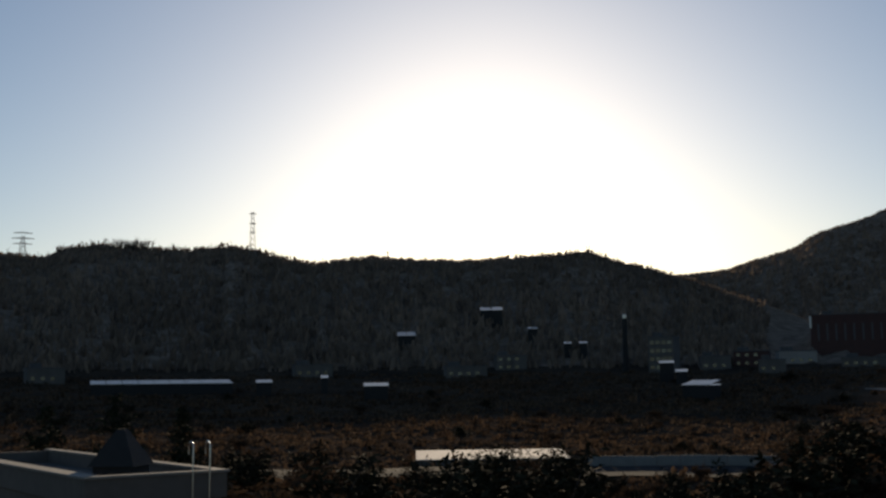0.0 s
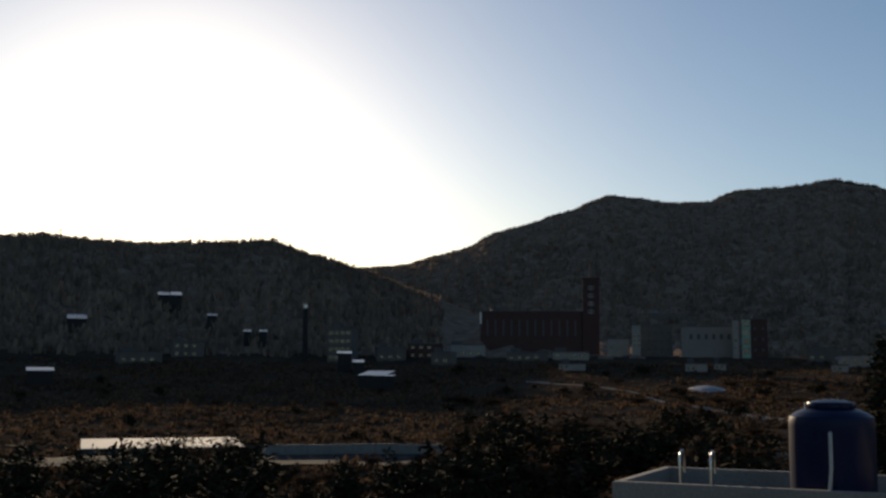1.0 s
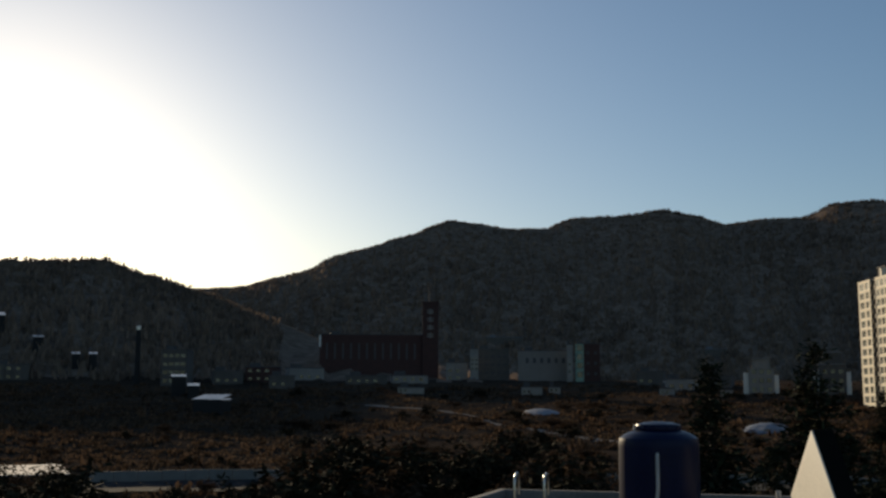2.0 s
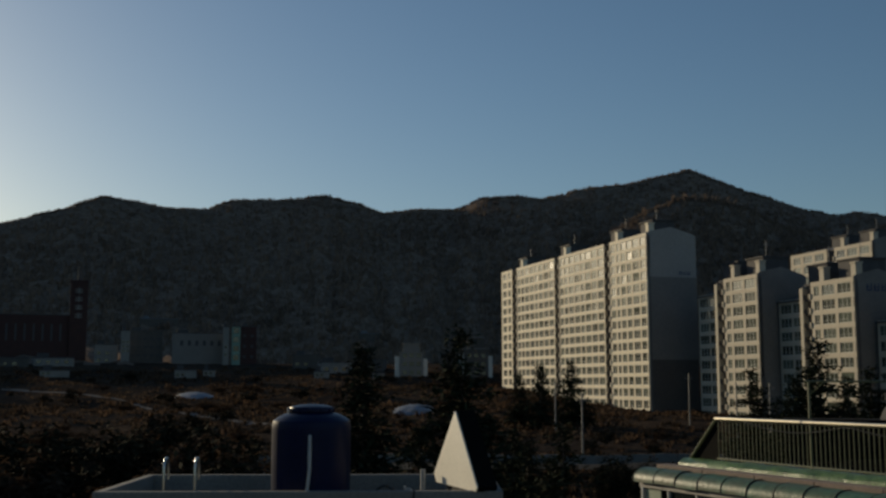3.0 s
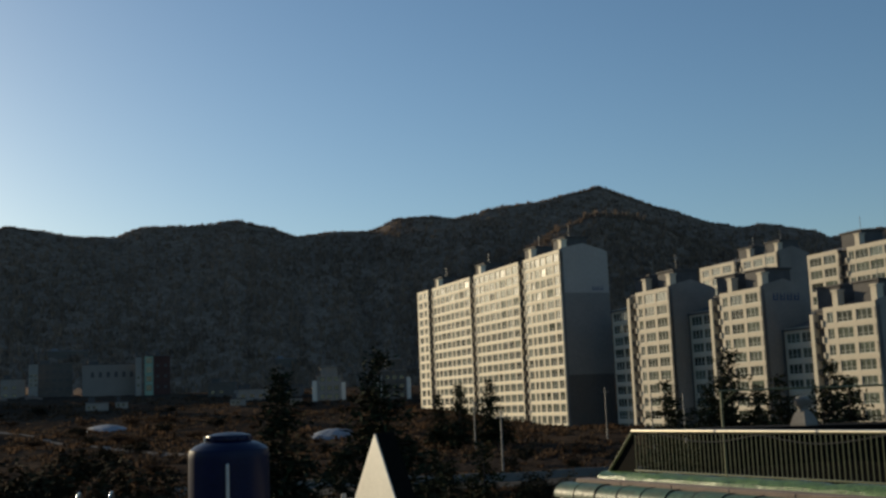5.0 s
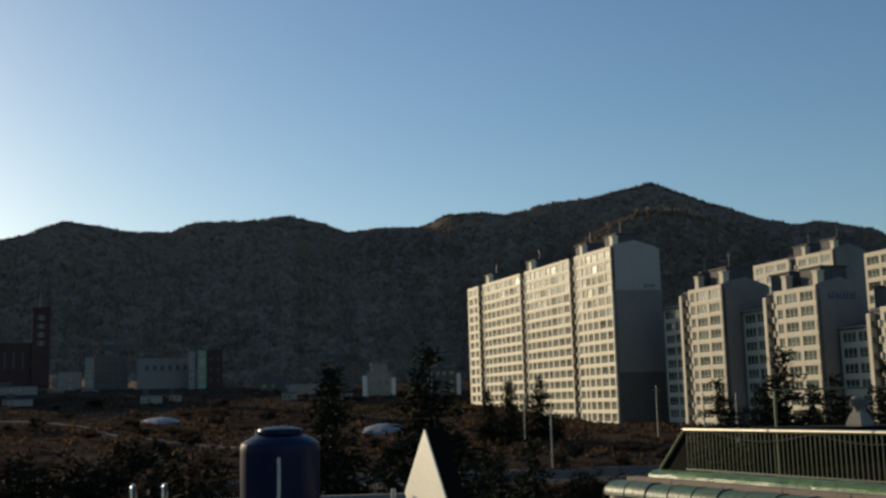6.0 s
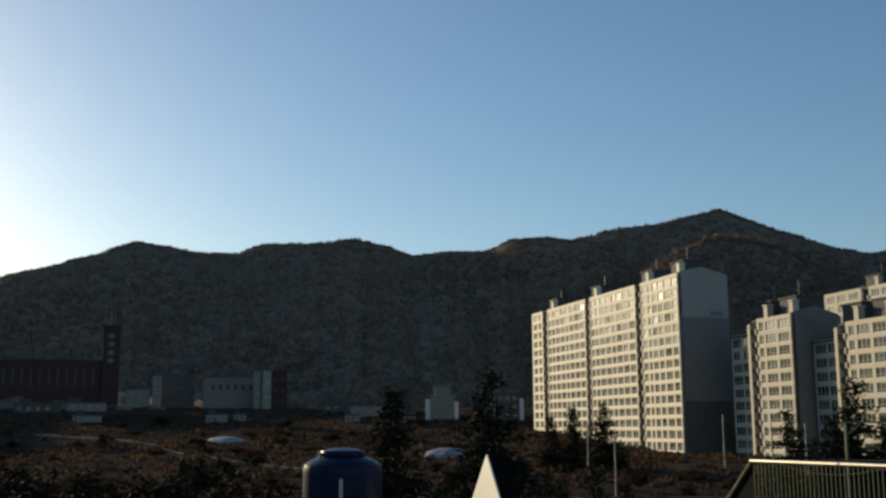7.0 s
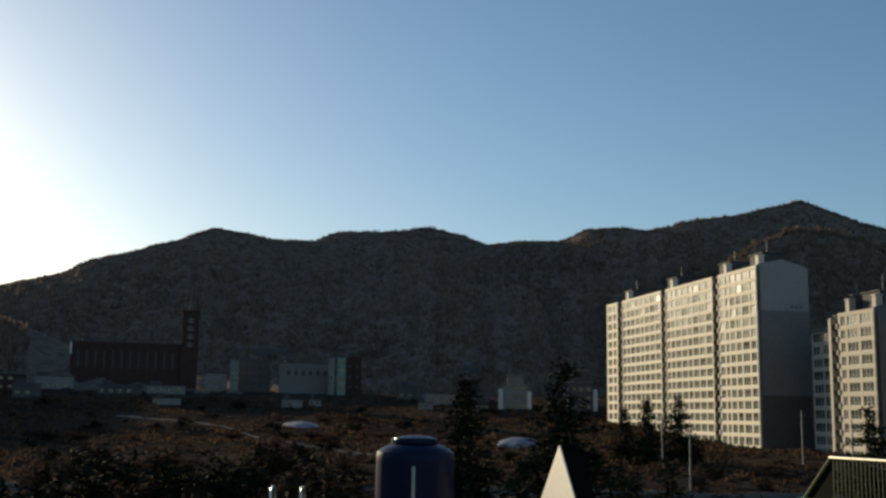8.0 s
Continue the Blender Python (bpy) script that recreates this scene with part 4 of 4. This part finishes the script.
def factory():
    az, r = 29.43, 460
    h = top_at(az, r, 2.62)
    root = flat_building("factory", az, r, 22.0, 16, h, GABLE_MID, "long pale grey factory with round-headed windows", roof=DARK_ROOF)
    for k in range(6):
        x = 3.2 + 3.0 * k
        bm = bmesh.new()
        pts = [(x, h - 5.0), (x + 1.3, h - 5.0)] + [(x + 0.65 + 0.65 * math.cos(radians(t)), h - 3.4 + 0.65 * math.sin(radians(t))) for t in range(0, 181, 30)]
        a = [bm.verts.new((u, -0.08, v)) for u, v in pts]
        b = [bm.verts.new((u, 0.05, v)) for u, v in pts]
        bm.faces.new(a)
        bm.faces.new(b[::-1])
        for i in range(len(pts)):
            j = (i + 1) % len(pts)
            bm.faces.new((a[i], a[j], b[j], b[i]))
        part("window", bm, DARK_ROOF, root, "dark round-headed window" if k == 0 else "")


factory()
flat_building("pale_stair", 31.95, 452, 2.4, 4, top_at(31.95, 452, 2.95), PALE_WALL, "pale rendered stair block beside the factory", (1.0, 1.0, 1, 2, 2, 3.0, 0.7, 3.0))
flat_building("green_stair", 32.40, 452, 3.3, 4, top_at(32.4, 452, 2.98), GREEN_SIGN, "narrow pale green glazed stair block", (2.2, 2.2, 1, 4, 3, 3.6, 0.6, 1.2))
flat_building("red_wing", 32.83, 452, 6.4, 10, top_at(32.83, 452, 2.98), BRICK_RED, "dark red brick wing beside the factory", (1.3, 1.3, 2, 3, 3.0, 4.2, 1.0, 2.0, 0.0, DARK_ROOF, BRICK_RED))
flat_building("blue_roof_hall", 27.8, on_slope(27.8, 3.3, 5.0, 695), 26.0, 9, 5.0, GREY_WALL, "low hillside hall with pale blue sheet roof", None, roof=PLASTIC)
flat_building("blue_roof_hall", 38.9, on_slope(38.9, 2.62, 4.0, 695), 14.0, 8, 4.0, GREY_WALL, "distant low hall at the foot of the hill", None, roof=PLASTIC)


def white_villa(az, r, w, h, material, label):
    p, z = place(az, r)
    root = thing("villa", plan(p, (math.cos(radians(az)), -math.sin(radians(az))), z), label, "house")
    bm = bmesh.new()
    box(bm, 0, w, 0, 10, -4, h * 0.72)
    box(bm, w * 0.16, w * 0.84, 0.3, 9, h * 0.72, h)
    part("wall", bm, material, root)
    for a, b, zt in ((-0.2, w + 0.2, h * 0.72), (w * 0.14, w * 0.86, h)):
        bm = bmesh.new()
        soft_box(bm, a, b, -0.2, 10.1, zt, zt + 0.3, 0.04)
        part("roof", bm, PALE_WALL, root)
    bm = bmesh.new()
    soft_box(bm, -1.6, 0.0, 0.5, 5, -4, h * 0.62, 0.05)
    part("bay", bm, WHITE, root)
    bm = bmesh.new()
    soft_box(bm, w, w + 1.4, 0.5, 5, -4, h * 0.55, 0.05)
    part("bay", bm, WHITE, root)
    window_grid(root, 1.5, 1.4, 3, 3, w * 0.29, 2.9, w * 0.13, 0.9)


white_villa(41.0, 378, 8.2, top_at(41.0, 378, 2.15), PALE_WALL, "white stepped three-storey villa")
white_villa(44.35, 372, 8.2, top_at(44.35, 372, 2.42), GREY_WALL, "grey stepped three-storey villa")


# ---- masts on the ridge ----
def lattice_mast(az, r, height, width, arms, label, name):
    p, z = place(az, r)
    root = thing(name, plan(p, (math.cos(radians(az)), -math.sin(radians(az))), z - 1.0), label, "mast")
    for sx, sy in ((-1, -1), (1, -1), (1, 1), (-1, 1)):
        bm = bmesh.new()
        tube(bm, [(sx * width, sy * width, 0), (sx * width * 0.35, sy * width * 0.35, height)], 0.16, 4, 0.10)
        part("leg", bm, GALV, root)
    bm = bmesh.new()
    n = 9
    for k in range(n):
        a, b = k / n, (k + 1) / n
        wa, wb = width * (1 - 0.65 * a), width * (1 - 0.65 * b)
        for q in range(4):
            ca, cb = ((-1, -1), (1, -1), (1, 1), (-1, 1))[q], ((-1, -1), (1, -1), (1, 1), (-1, 1))[(q + 1) % 4]
            tube(bm, [(ca[0] * wa, ca[1] * wa, a * height), (cb[0] * wb, cb[1] * wb, b * height)], 0.08, 3)
            tube(bm, [(cb[0] * wa, cb[1] * wa, a * height), (ca[0] * wb, ca[1] * wb, b * height)], 0.08, 3)
    part("bracing", bm, GALV, root)
    for h, w in arms:
        bm = bmesh.new()
        tube(bm, [(-w, 0, h), (0, 0, h + 0.5), (w, 0, h)], 0.2, 4)
        tube(bm, [(-w, 0, h), (w, 0, h)], 0.12, 4)
        part("cross_arm", bm, GALV, root)


lattice_mast(-9.22, 625, 26.0, 1.9, [(24.6, 2.2), (19, 2.0), (14, 2.0)], "grey steel lattice radio mast on the ridge", "radio_mast")
lattice_mast(-20.42, 640, 13.0, 2.2, [(14.5, 5.0), (11.5, 6.0), (8.5, 5.0)], "grey steel power pylon on the ridge", "pylon")
lattice_mast(-2.2, 640, 11.0, 0.7, [(10, 1.2)], "small grey steel mast on the ridge", "radio_mast")


# ---- road, wall, poles, fence ----
def ribbon(name, material, az0, az1, r0, r1, lift, label, kind="structure", category="road"):
    bm = bmesh.new()
    n = 90
    prev = None
    for i in range(n + 1):
        a = az0 + (az1 - az0) * i / n
        row = []
        for j in range(4):
            r = r0 + (r1 - r0) * j / 3
            p = polar(a, r)
            row.append(bm.verts.new((p.x, p.y, land(p.x, p.y)[0] + lift + (0.04 if j in (1, 2) else 0))))
        if prev:
            for j in range(3):
                bm.faces.new((prev[j], row[j], row[j + 1], prev[j + 1]))
        prev = row
    ob = new(name, finish(bm, name, material, True))
    return tagged(ob, label, category, kind=kind)


ribbon("road", ASPHALT, -32, 90, 132, 141, 0.25, "grey asphalt village road across the fields")


def track():
    """A pale farm track that comes down across the field."""
    stops = [(21.5, 330), (24.5, 312), (26.5, 294), (28.2, 262), (30.1, 237), (33.2, 216), (36.0, 207), (39.0, 204)]
    bm, prev = bmesh.new(), None
    for (a0, r0), (a1, r1) in zip(stops, stops[1:]):
        for i in range(10):
            u = i / 10
            a, r = a0 + (a1 - a0) * u, r0 + (r1 - r0) * u
            wide = 3.0 + 1.0 * noise.noise(Vector((a * 1.3, 0, 2)))
            row = []
            for j in range(4):
                p = polar(a, r + (j / 1.5 - 1) * wide)
                row.append(bm.verts.new((p.x, p.y, land(p.x, p.y)[0] + (0.20 if j in (1, 2) else 0.10))))
            if prev:
                for j in range(3):
                    bm.faces.new((prev[j], row[j], row[j + 1], prev[j + 1]))
            prev = row
    tagged(new("dirt_path", finish(bm, "dirt_path", DIRT_PATH, True)), "pale dirt track through the field", "path", kind="structure")


track()


def road_wall():
    root = thing("roadside_wall", Matrix(), "low grey concrete wall beside the road", "wall")
    for k in range(46):
        a = 8 + k * 1.15
        p, q = polar(a, 143), polar(a + 1.13, 143)
        z = land(p.x, p.y)[0]
        m = plan(p, (q.x - p.x, q.y - p.y), z)
        bm = bmesh.new()
        soft_box(bm, 0, (q - p).length, -0.12, 0.12, -1.5, 1.25 + 0.05 * math.sin(k * 1.7), 0.04, m)
        part("wall_panel", bm, CONCRETE, root)


road_wall()


def pole(az, r, height, label):
    p, z = place(az, r)
    root = thing("street_pole", plan(p, (math.cos(radians(az)), -math.sin(radians(az))), z - 0.3), label, "pole", "poles along the road")
    bm = bmesh.new()
    tube(bm, [(0, 0, 0), (0, 0, height)], 0.14, 10, 0.09)
    part("shaft", bm, GALV, root, smooth=True)
    bm = bmesh.new()
    tube(bm, [(-0.7, 0, height - 0.9), (0.7, 0, height - 0.9)], 0.05, 6)
    part("cross_arm", bm, GALV, root)
    for x in (-0.6, 0.6):
        bm = bmesh.new()
        rings(bm, [(0.05, 0), (0.09, 0.05), (0.06, 0.1), (0.09, 0.16), (0.03, 0.22)], 8, (x, 0, height - 0.86))
        part("insulator", bm, CONCRETE, root)


for az, r, h in ((49.05, 190, 9.2), (50.41, 144, 9.4), (55.8, 205, 9.5), (58.1, 160, 10.0), (59.7, 150, 10.0), (71.0, 165, 10.0)):
    pole(az, r, h, "slender grey concrete utility pole")


def mesh_fence():
    root = thing("field_fence", Matrix(), "thin dark steel fence posts with wires", "fence")
    ends = []
    for k in range(14):
        p, z = place(44.5 + k * 1.15, 96)
        bm = bmesh.new()
        tube(bm, [(p.x, p.y, z - 0.4), (p.x, p.y, z + 2.6)], 0.06, 6)
        part("post", bm, WIRE, root)
        ends.append((p, z))
    for h in (0.8, 1.6, 2.4):
        bm = bmesh.new()
        tube(bm, [(p.x, p.y, z + h) for p, z in ends], 0.012, 4)
        part("wire", bm, WIRE, root)


mesh_fence()


def sheeting(az, r, size, label):
    p, z = place(az, r)
    bm = bmesh.new()
    n = 14
    vs = [[None] * (n + 1) for _ in range(n + 1)]
    for i in range(n + 1):
        for j in range(n + 1):
            u, v = (i / n - 0.5) * 2, (j / n - 0.5) * 2
            k = 1 + 0.25 * noise.noise(Vector((u * 2, v * 2, az)))
            s = max(abs(u), abs(v))
            l = math.hypot(u, v) or 1
            x, y = u * s / l * size * k * 1.2, v * s / l * size * k * 2.2
            q = p + Vector((x * math.cos(radians(az)) + y * math.sin(radians(az)), -x * math.sin(radians(az)) + y * math.cos(radians(az)), 0))
            h = land(q.x, q.y)[0] + 0.15 + (1 - s * s) * 1.1 + 0.25 * noise.noise(Vector((x * 0.8, y * 0.8, 5)))
            vs[i][j] = bm.verts.new((q.x, q.y, h))
    for i in range(n):
        for j in range(n):
            bm.faces.new((vs[i][j], vs[i + 1][j], vs[i + 1][j + 1], vs[i][j + 1]))
    tagged(new("tarpaulin", finish(bm, "tarpaulin", PLASTIC, True)), label, "heap")


sheeting(41.8, 238, 4.2, "crumpled pale blue plastic tarpaulin over a low mound")
sheeting(30.5, 300, 4.6, "crumpled pale blue plastic tarpaulin over a low mound")


# ---- trees ----
def leafy(bm, c, size, count, rng, flat=0.6):
    """A loose clump of small blades round c."""
    for _ in range(count):
        d = Vector((rng.gauss(0, 1), rng.gauss(0, 1), rng.gauss(0, flat)))
        q = c + d * size * 0.45
        a = Vector((rng.uniform(-1, 1), rng.uniform(-1, 1), rng.uniform(-0.5, 0.5))).normalized() * size * rng.uniform(0.25, 0.5)
        b = a.cross(Vector((rng.uniform(-1, 1), rng.uniform(-1, 1), 1))).normalized() * size * rng.uniform(0.08, 0.18)
        v = [bm.verts.new(q + t) for t in (-a, b, a, -b)]
        bm.faces.new(v)


def conifer_meshes(seed, h, spread, bare=0.12):
    rng = random.Random(seed)
    tr, cr = bmesh.new(), bmesh.new()
    tube(tr, [(0, 0, -0.5), (0.02 * h * rng.uniform(-1, 1), 0, h * 0.5), (0, 0, h * 0.98)], 0.022 * h, 7, 0.02)
    z = bare * h
    while z < h * 0.98:
        u = (z / h - bare) / (1 - bare)
        reach = spread * (1 - u) ** 0.8 * rng.uniform(0.7, 1.1) + 0.12
        for _ in range(rng.randint(4, 6)):
            a = rng.uniform(0, 6.28)
            r = reach * rng.uniform(0.6, 1.15)
            zb = z + h * rng.uniform(-0.03, 0.03)
            tip = Vector((math.cos(a) * r, math.sin(a) * r, zb - r * rng.uniform(-0.1, 0.35)))
            tube(tr, [(0, 0, zb), tuple(tip)], 0.012 * h * (1 - u) + 0.012, 3, 0.01)
            k = max(2, int(r / 0.5))
            for i in range(k):
                t = (i + 0.8) / k
                leafy(cr, Vector((0, 0, zb)).lerp(tip, t), 0.55 + 0.055 * h * (1 - u), 9, rng, 0.5)
        z += h * rng.uniform(0.035, 0.06)
    return finish(tr, "trunk", BARK), finish(cr, "crown", NEEDLE)


CONIFERS = [conifer_meshes(3 + i, 10.0, s) for i, s in enumerate((3.9, 3.2, 4.4))]


def conifer(az, r, top, kind, label="dark evergreen conifer with drooping boughs"):
    """top: how far its tip stands above the eye's level, in degrees."""
    p, z = place(az, r)
    h = 12 + r * math.tan(radians(top)) - z
    root = thing("conifer", Matrix.Translation((p.x, p.y, z)) @ Matrix.Rotation(az, 4, "Z") @ Matrix.Scale(h / 10, 4), label, "tree", "conifers beyond the roofs")
    tr, cr = CONIFERS[kind]
    part("trunk", tr, None, root)
    part("crown", cr, None, root)


for az, r, top, kind in ((44.2, 95, 2.9, 2), (39.1, 110, 2.2, 1), (62.05, 120, 2.2, 2), (66.8, 125, 1.4, 2), (58.9, 135, 0.8, 2), (64.4, 130, 0.8, 2), (67.6, 112, 0.6, 2), (63.4, 115, 0.5, 0), (60.9, 118, 0.4, 2), (46.9, 80, -2.2, 2), (49.4, 64, -2.0, 2), (47.6, 68, -2.7, 0), (42.0, 88, -2.0, 1),
                         (47.2, 205, 0.6, 1), (48.3, 200, 1.1, 1), (49.9, 205, 1.3, 0), (-15.8, 120, 0.0, 2), (-12.6, 130, -0.6, 1), (-19, 110, -0.4, 0)):
    conifer(az, r, top, kind)


def shrub_tree_meshes(seed, needles):
    rng = random.Random(seed)
    tr, cr = bmesh.new(), bmesh.new()
    tube(tr, [(0, 0, -0.4), (0.1, 0.05, 1.2), (0.05, -0.1, 2.4)], 0.16, 6, 0.08)
    for _ in range(26):
        a, e = rng.uniform(0, 6.28), rng.uniform(0.2, 1.3)
        L = rng.uniform(1.2, 2.6)
        z0 = rng.uniform(0.8, 2.4)
        mid = Vector((math.cos(a) * math.cos(e) * L * 0.5, math.sin(a) * math.cos(e) * L * 0.5, z0 + math.sin(e) * L * 0.55))
        tip = Vector((math.cos(a) * math.cos(e) * L, math.sin(a) * math.cos(e) * L, z0 + math.sin(e) * L * 1.0))
        tube(tr, [(0.05, 0, z0), tuple(mid), tuple(tip)], 0.05, 4, 0.012)
        for t in (0.45, 0.6, 0.75, 0.9, 1.0):
            leafy(cr, mid.lerp(tip, t) if t > 0.5 else mid, 0.62, 9, rng, 0.8)
    return finish(tr, "trunk", BARK), finish(cr, "crown", needles)


DARK_LEAF = islands(mat("dark_evergreen_leaf", (0.034, 0.030, 0.016), (0.020, 0.019, 0.011), 0.95, scale=0.8, fine=8, bump=0, spec=0.03), 0.5)
BUSHES = [shrub_tree_meshes(31 + i, DARK_LEAF if i < 2 else SHRUB) for i in range(3)]
rng = random.Random(8)
for k in range(150):
    az = rng.uniform(-24, 36) if k < 116 else rng.uniform(36, 62)
    r = rng.uniform(62, 128)
    if 44 < az and r < 90:
        r += 30
    p, z = place(az, r)
    top = -4.1 + 2.3 * noise.noise(Vector((az * 0.16, 3.3, 0))) + rng.uniform(-0.6, 0.6) + (0.3 if az < 18 else 1.5 if az < 36 else -0.4)
    h = max(2.0, min(7.5, 12 + r * math.tan(radians(top)) - z))
    kind = 2 if rng.random() < 0.3 else rng.randint(0, 1)
    root = thing("bush", Matrix.Translation((p.x, p.y, z)) @ Matrix.Rotation(rng.uniform(0, 6), 4, "Z") @ Matrix.Scale(h / 4.4, 4), ("dark evergreen bush in the rough field", "dark evergreen bush in the rough field", "rust-brown dry bush in the rough field")[kind], "bush", "bushes in the field")
    tr, cr = BUSHES[kind]
    part("trunk", tr, None, root)
    part("crown", cr, None, root)


for k in range(70):
    az, r = rng.uniform(-22, 62), rng.uniform(146, 330)
    if az > 46 and r > 180:
        r = rng.uniform(146, 180)
    p, z = place(az, r)
    h = rng.uniform(1.2, 2.8)
    kind = 2 if rng.random() < 0.45 else rng.randint(0, 1)
    root = thing("bush", Matrix.Translation((p.x, p.y, z)) @ Matrix.Rotation(rng.uniform(0, 6), 4, "Z") @ Matrix.Diagonal((h / 3.2, h / 3.2, h / 4.4, 1)), ("dark evergreen bush in the rough field", "dark evergreen bush in the rough field", "rust-brown dry bush in the rough field")[kind], "bush", "bushes in the field")
    tr, cr = BUSHES[kind]
    part("trunk", tr, None, root)
    part("crown", cr, None, root)

for k in range(60):
    row = k % 6
    az = 18 + rng.uniform(0, 28)
    r = (352, 318, 276, 243, 196, 168)[row] + 9 * math.sin(az * 0.7 + row) + rng.uniform(-4, 4)
    p, z = place(az, r)
    h = rng.uniform(1.6, 3.4)
    kind = 2 if row % 2 else rng.randint(0, 1)
    root = thing("bush", Matrix.Translation((p.x, p.y, z)) @ Matrix.Rotation(rng.uniform(0, 6), 4, "Z") @ Matrix.Diagonal((h / 2.2, h / 2.2, h / 4.4, 1)), ("dark evergreen bush in a hedge across the field", "dark evergreen bush in a hedge across the field", "rust-brown dry bush in the rough field")[kind], "bush", "bushes in the field")
    tr, cr = BUSHES[kind]
    part("trunk", tr, None, root)
    part("crown", cr, None, root)

for az, r, w, h in ((29.6, 372, 7.0, 2.6), (31.0, 380, 4.0, 2.0), (23.2, 376, 9.0, 2.0), (36.6, 366, 5.0, 2.2), (39.6, 362, 4.0, 2.0)):
    flat_building("small_shed", az, r, w, 4, h, PALE_WALL, "small pale shed at the field's edge", (0.9, 0.9, 2, 1, 1.6, 1, 0.5, 0.7), category="shed")


# ---- woods on the hills, scrub on the fields: uncountable ----
def blades(verts, faces, c, h, w, rng, n, lean=0.35):
    for _ in range(n):
        a = rng.uniform(0, 6.28)
        dx, dy = math.cos(a), math.sin(a)
        ox, oy = rng.uniform(-w, w), rng.uniform(-w, w)
        hh = h * rng.uniform(0.55, 1.0)
        t = w * rng.uniform(0.25, 0.5)
        lx, ly = rng.uniform(-lean, lean) * hh, rng.uniform(-lean, lean) * hh
        i = len(verts)
        verts.extend(((c[0] + ox - dx * t, c[1] + oy - dy * t, c[2] - 0.1), (c[0] + ox + dx * t, c[1] + oy + dy * t, c[2] - 0.1), (c[0] + ox + lx + dx * t * 0.7, c[1] + oy + ly + dy * t * 0.7, c[2] + hh * 0.8), (c[0] + ox + lx - dx * t * 0.3, c[1] + oy + ly - dy * t * 0.3, c[2] + hh)))
        faces.append((i, i + 1, i + 2, i + 3))


def stuff(name, verts, faces, material, label, category):
    me = bpy.data.meshes.new(name)
    me.from_pydata(verts, [], faces)
    me.materials.append(material)
    tagged(new(name, me), label, category, kind="stuff")


def woods():
    rng = random.Random(5)
    verts, faces = [], []
    # a fringe along each crest, then the flanks
    for count, far, depth, a0, a1, size, tall in ((4200, 640, 0.05, -30, 16, 1.3, 2.2), (6000, 1070, 0.006, 10, 82, 1.5, 1.8), (1500, 905, 0.006, 48, 66, 1.4, 1.6)):
        for _ in range(count):
            az = rng.uniform(a0, a1)
            r = crest_r(az, far) * (1 - depth * rng.random())
            p = polar(az, r)
            z, hill = land(p.x, p.y)
            if hill:
                sunk = 2.6 if far > 700 else 0.0
                blades(verts, faces, (p.x, p.y, z - sunk), sunk + tall * rng.uniform(0.5, 1.15), size, rng, 3, 0.25)
    for count, far, foot, a0, a1 in ((6500, 640, 430, -28, 17), (21000, 1070, 690, 11, 82), (5000, 905, 650, 47, 68)):
        for _ in range(count):
            az = rng.uniform(a0, a1)
            u = rng.random()
            p = polar(az, foot + (crest_r(az, far) - foot) * u)
            z, hill = land(p.x, p.y)
            if hill and u < 0.97:
                blades(verts, faces, (p.x, p.y, z - 0.3), rng.uniform(3.0, 6.5) * (1 - 0.5 * u ** 6), 2.2, rng, 3, 0.3)
    stuff("woodland", verts, faces, WOODS, "leafless winter woodland covering the hills, haze put in its colour", "woods")


def ridge_trees():
    rng = random.Random(9)
    bm = bmesh.new()
    for _ in range(420):
        az = rng.uniform(-24, 15) if rng.random() < 0.75 else rng.gauss(-15.2, 0.7)
        r = crest_r(az, 640) + rng.uniform(-14, 3)
        p, z = place(az, r)
        h = rng.uniform(2.2, 4.6) + (2.5 if abs(az + 15.2) < 1.0 else 0)
        o = Vector((p.x, p.y, z - 0.3))
        tube(bm, [o, o + Vector((0, 0, h * 0.6))], 0.13, 3, 0.07)
        for _ in range(9):
            s = o + Vector((0, 0, h * rng.uniform(0.25, 0.6)))
            a = rng.uniform(0, 6.28)
            L = h * rng.uniform(0.3, 0.5)
            tube(bm, [s, s + Vector((math.cos(a) * L * 0.6, math.sin(a) * L * 0.6, L * 0.8))], 0.07, 3, 0.02)
    ob = new("ridge_trees", finish(bm, "ridge_trees", BARK))
    tagged(ob, "leafless trees standing along the ridge", "woods", kind="stuff")


def scrub():
    rng = random.Random(6)
    dry, straw = ([], []), ([], [])
    for _ in range(30000):
        az = rng.uniform(-28, 80)
        r = 60 + 360 * rng.random() ** 0.75
        if 130 < r < 143:
            continue
        p = polar(az, r)
        patch = noise.noise(Vector((p.x * 0.025, p.y * 0.025, 1)))
        strip = noise.noise(Vector((r * 0.045, az * 0.06, 9))) + 0.5 * noise.noise(Vector((p.x * 0.012, p.y * 0.012, 4)))
        if strip < -0.22 and rng.random() < 0.8:
            continue
        z = land(p.x, p.y)[0]
        if patch > 0.12 and rng.random() < 0.7:
            blades(*straw, (p.x, p.y, z), rng.uniform(0.3, 0.9), 0.8, rng, 5)
        elif rng.random() < 0.5:
            blades(*dry, (p.x, p.y, z), rng.uniform(0.4, 1.0) * (2.0 if rng.random() < 0.12 else 1), 0.9, rng, 7, 0.5)
        else:
            blades(*straw, (p.x, p.y, z), rng.uniform(0.2, 0.6), 0.9, rng, 4)
    stuff("scrub", *dry, SHRUB, "rust-brown dry scrub over the fields", "scrub")
    stuff("dry_grass", *straw, STRAW, "tufts of straw-coloured dry grass", "grass")


woods()
ridge_trees()
scrub()
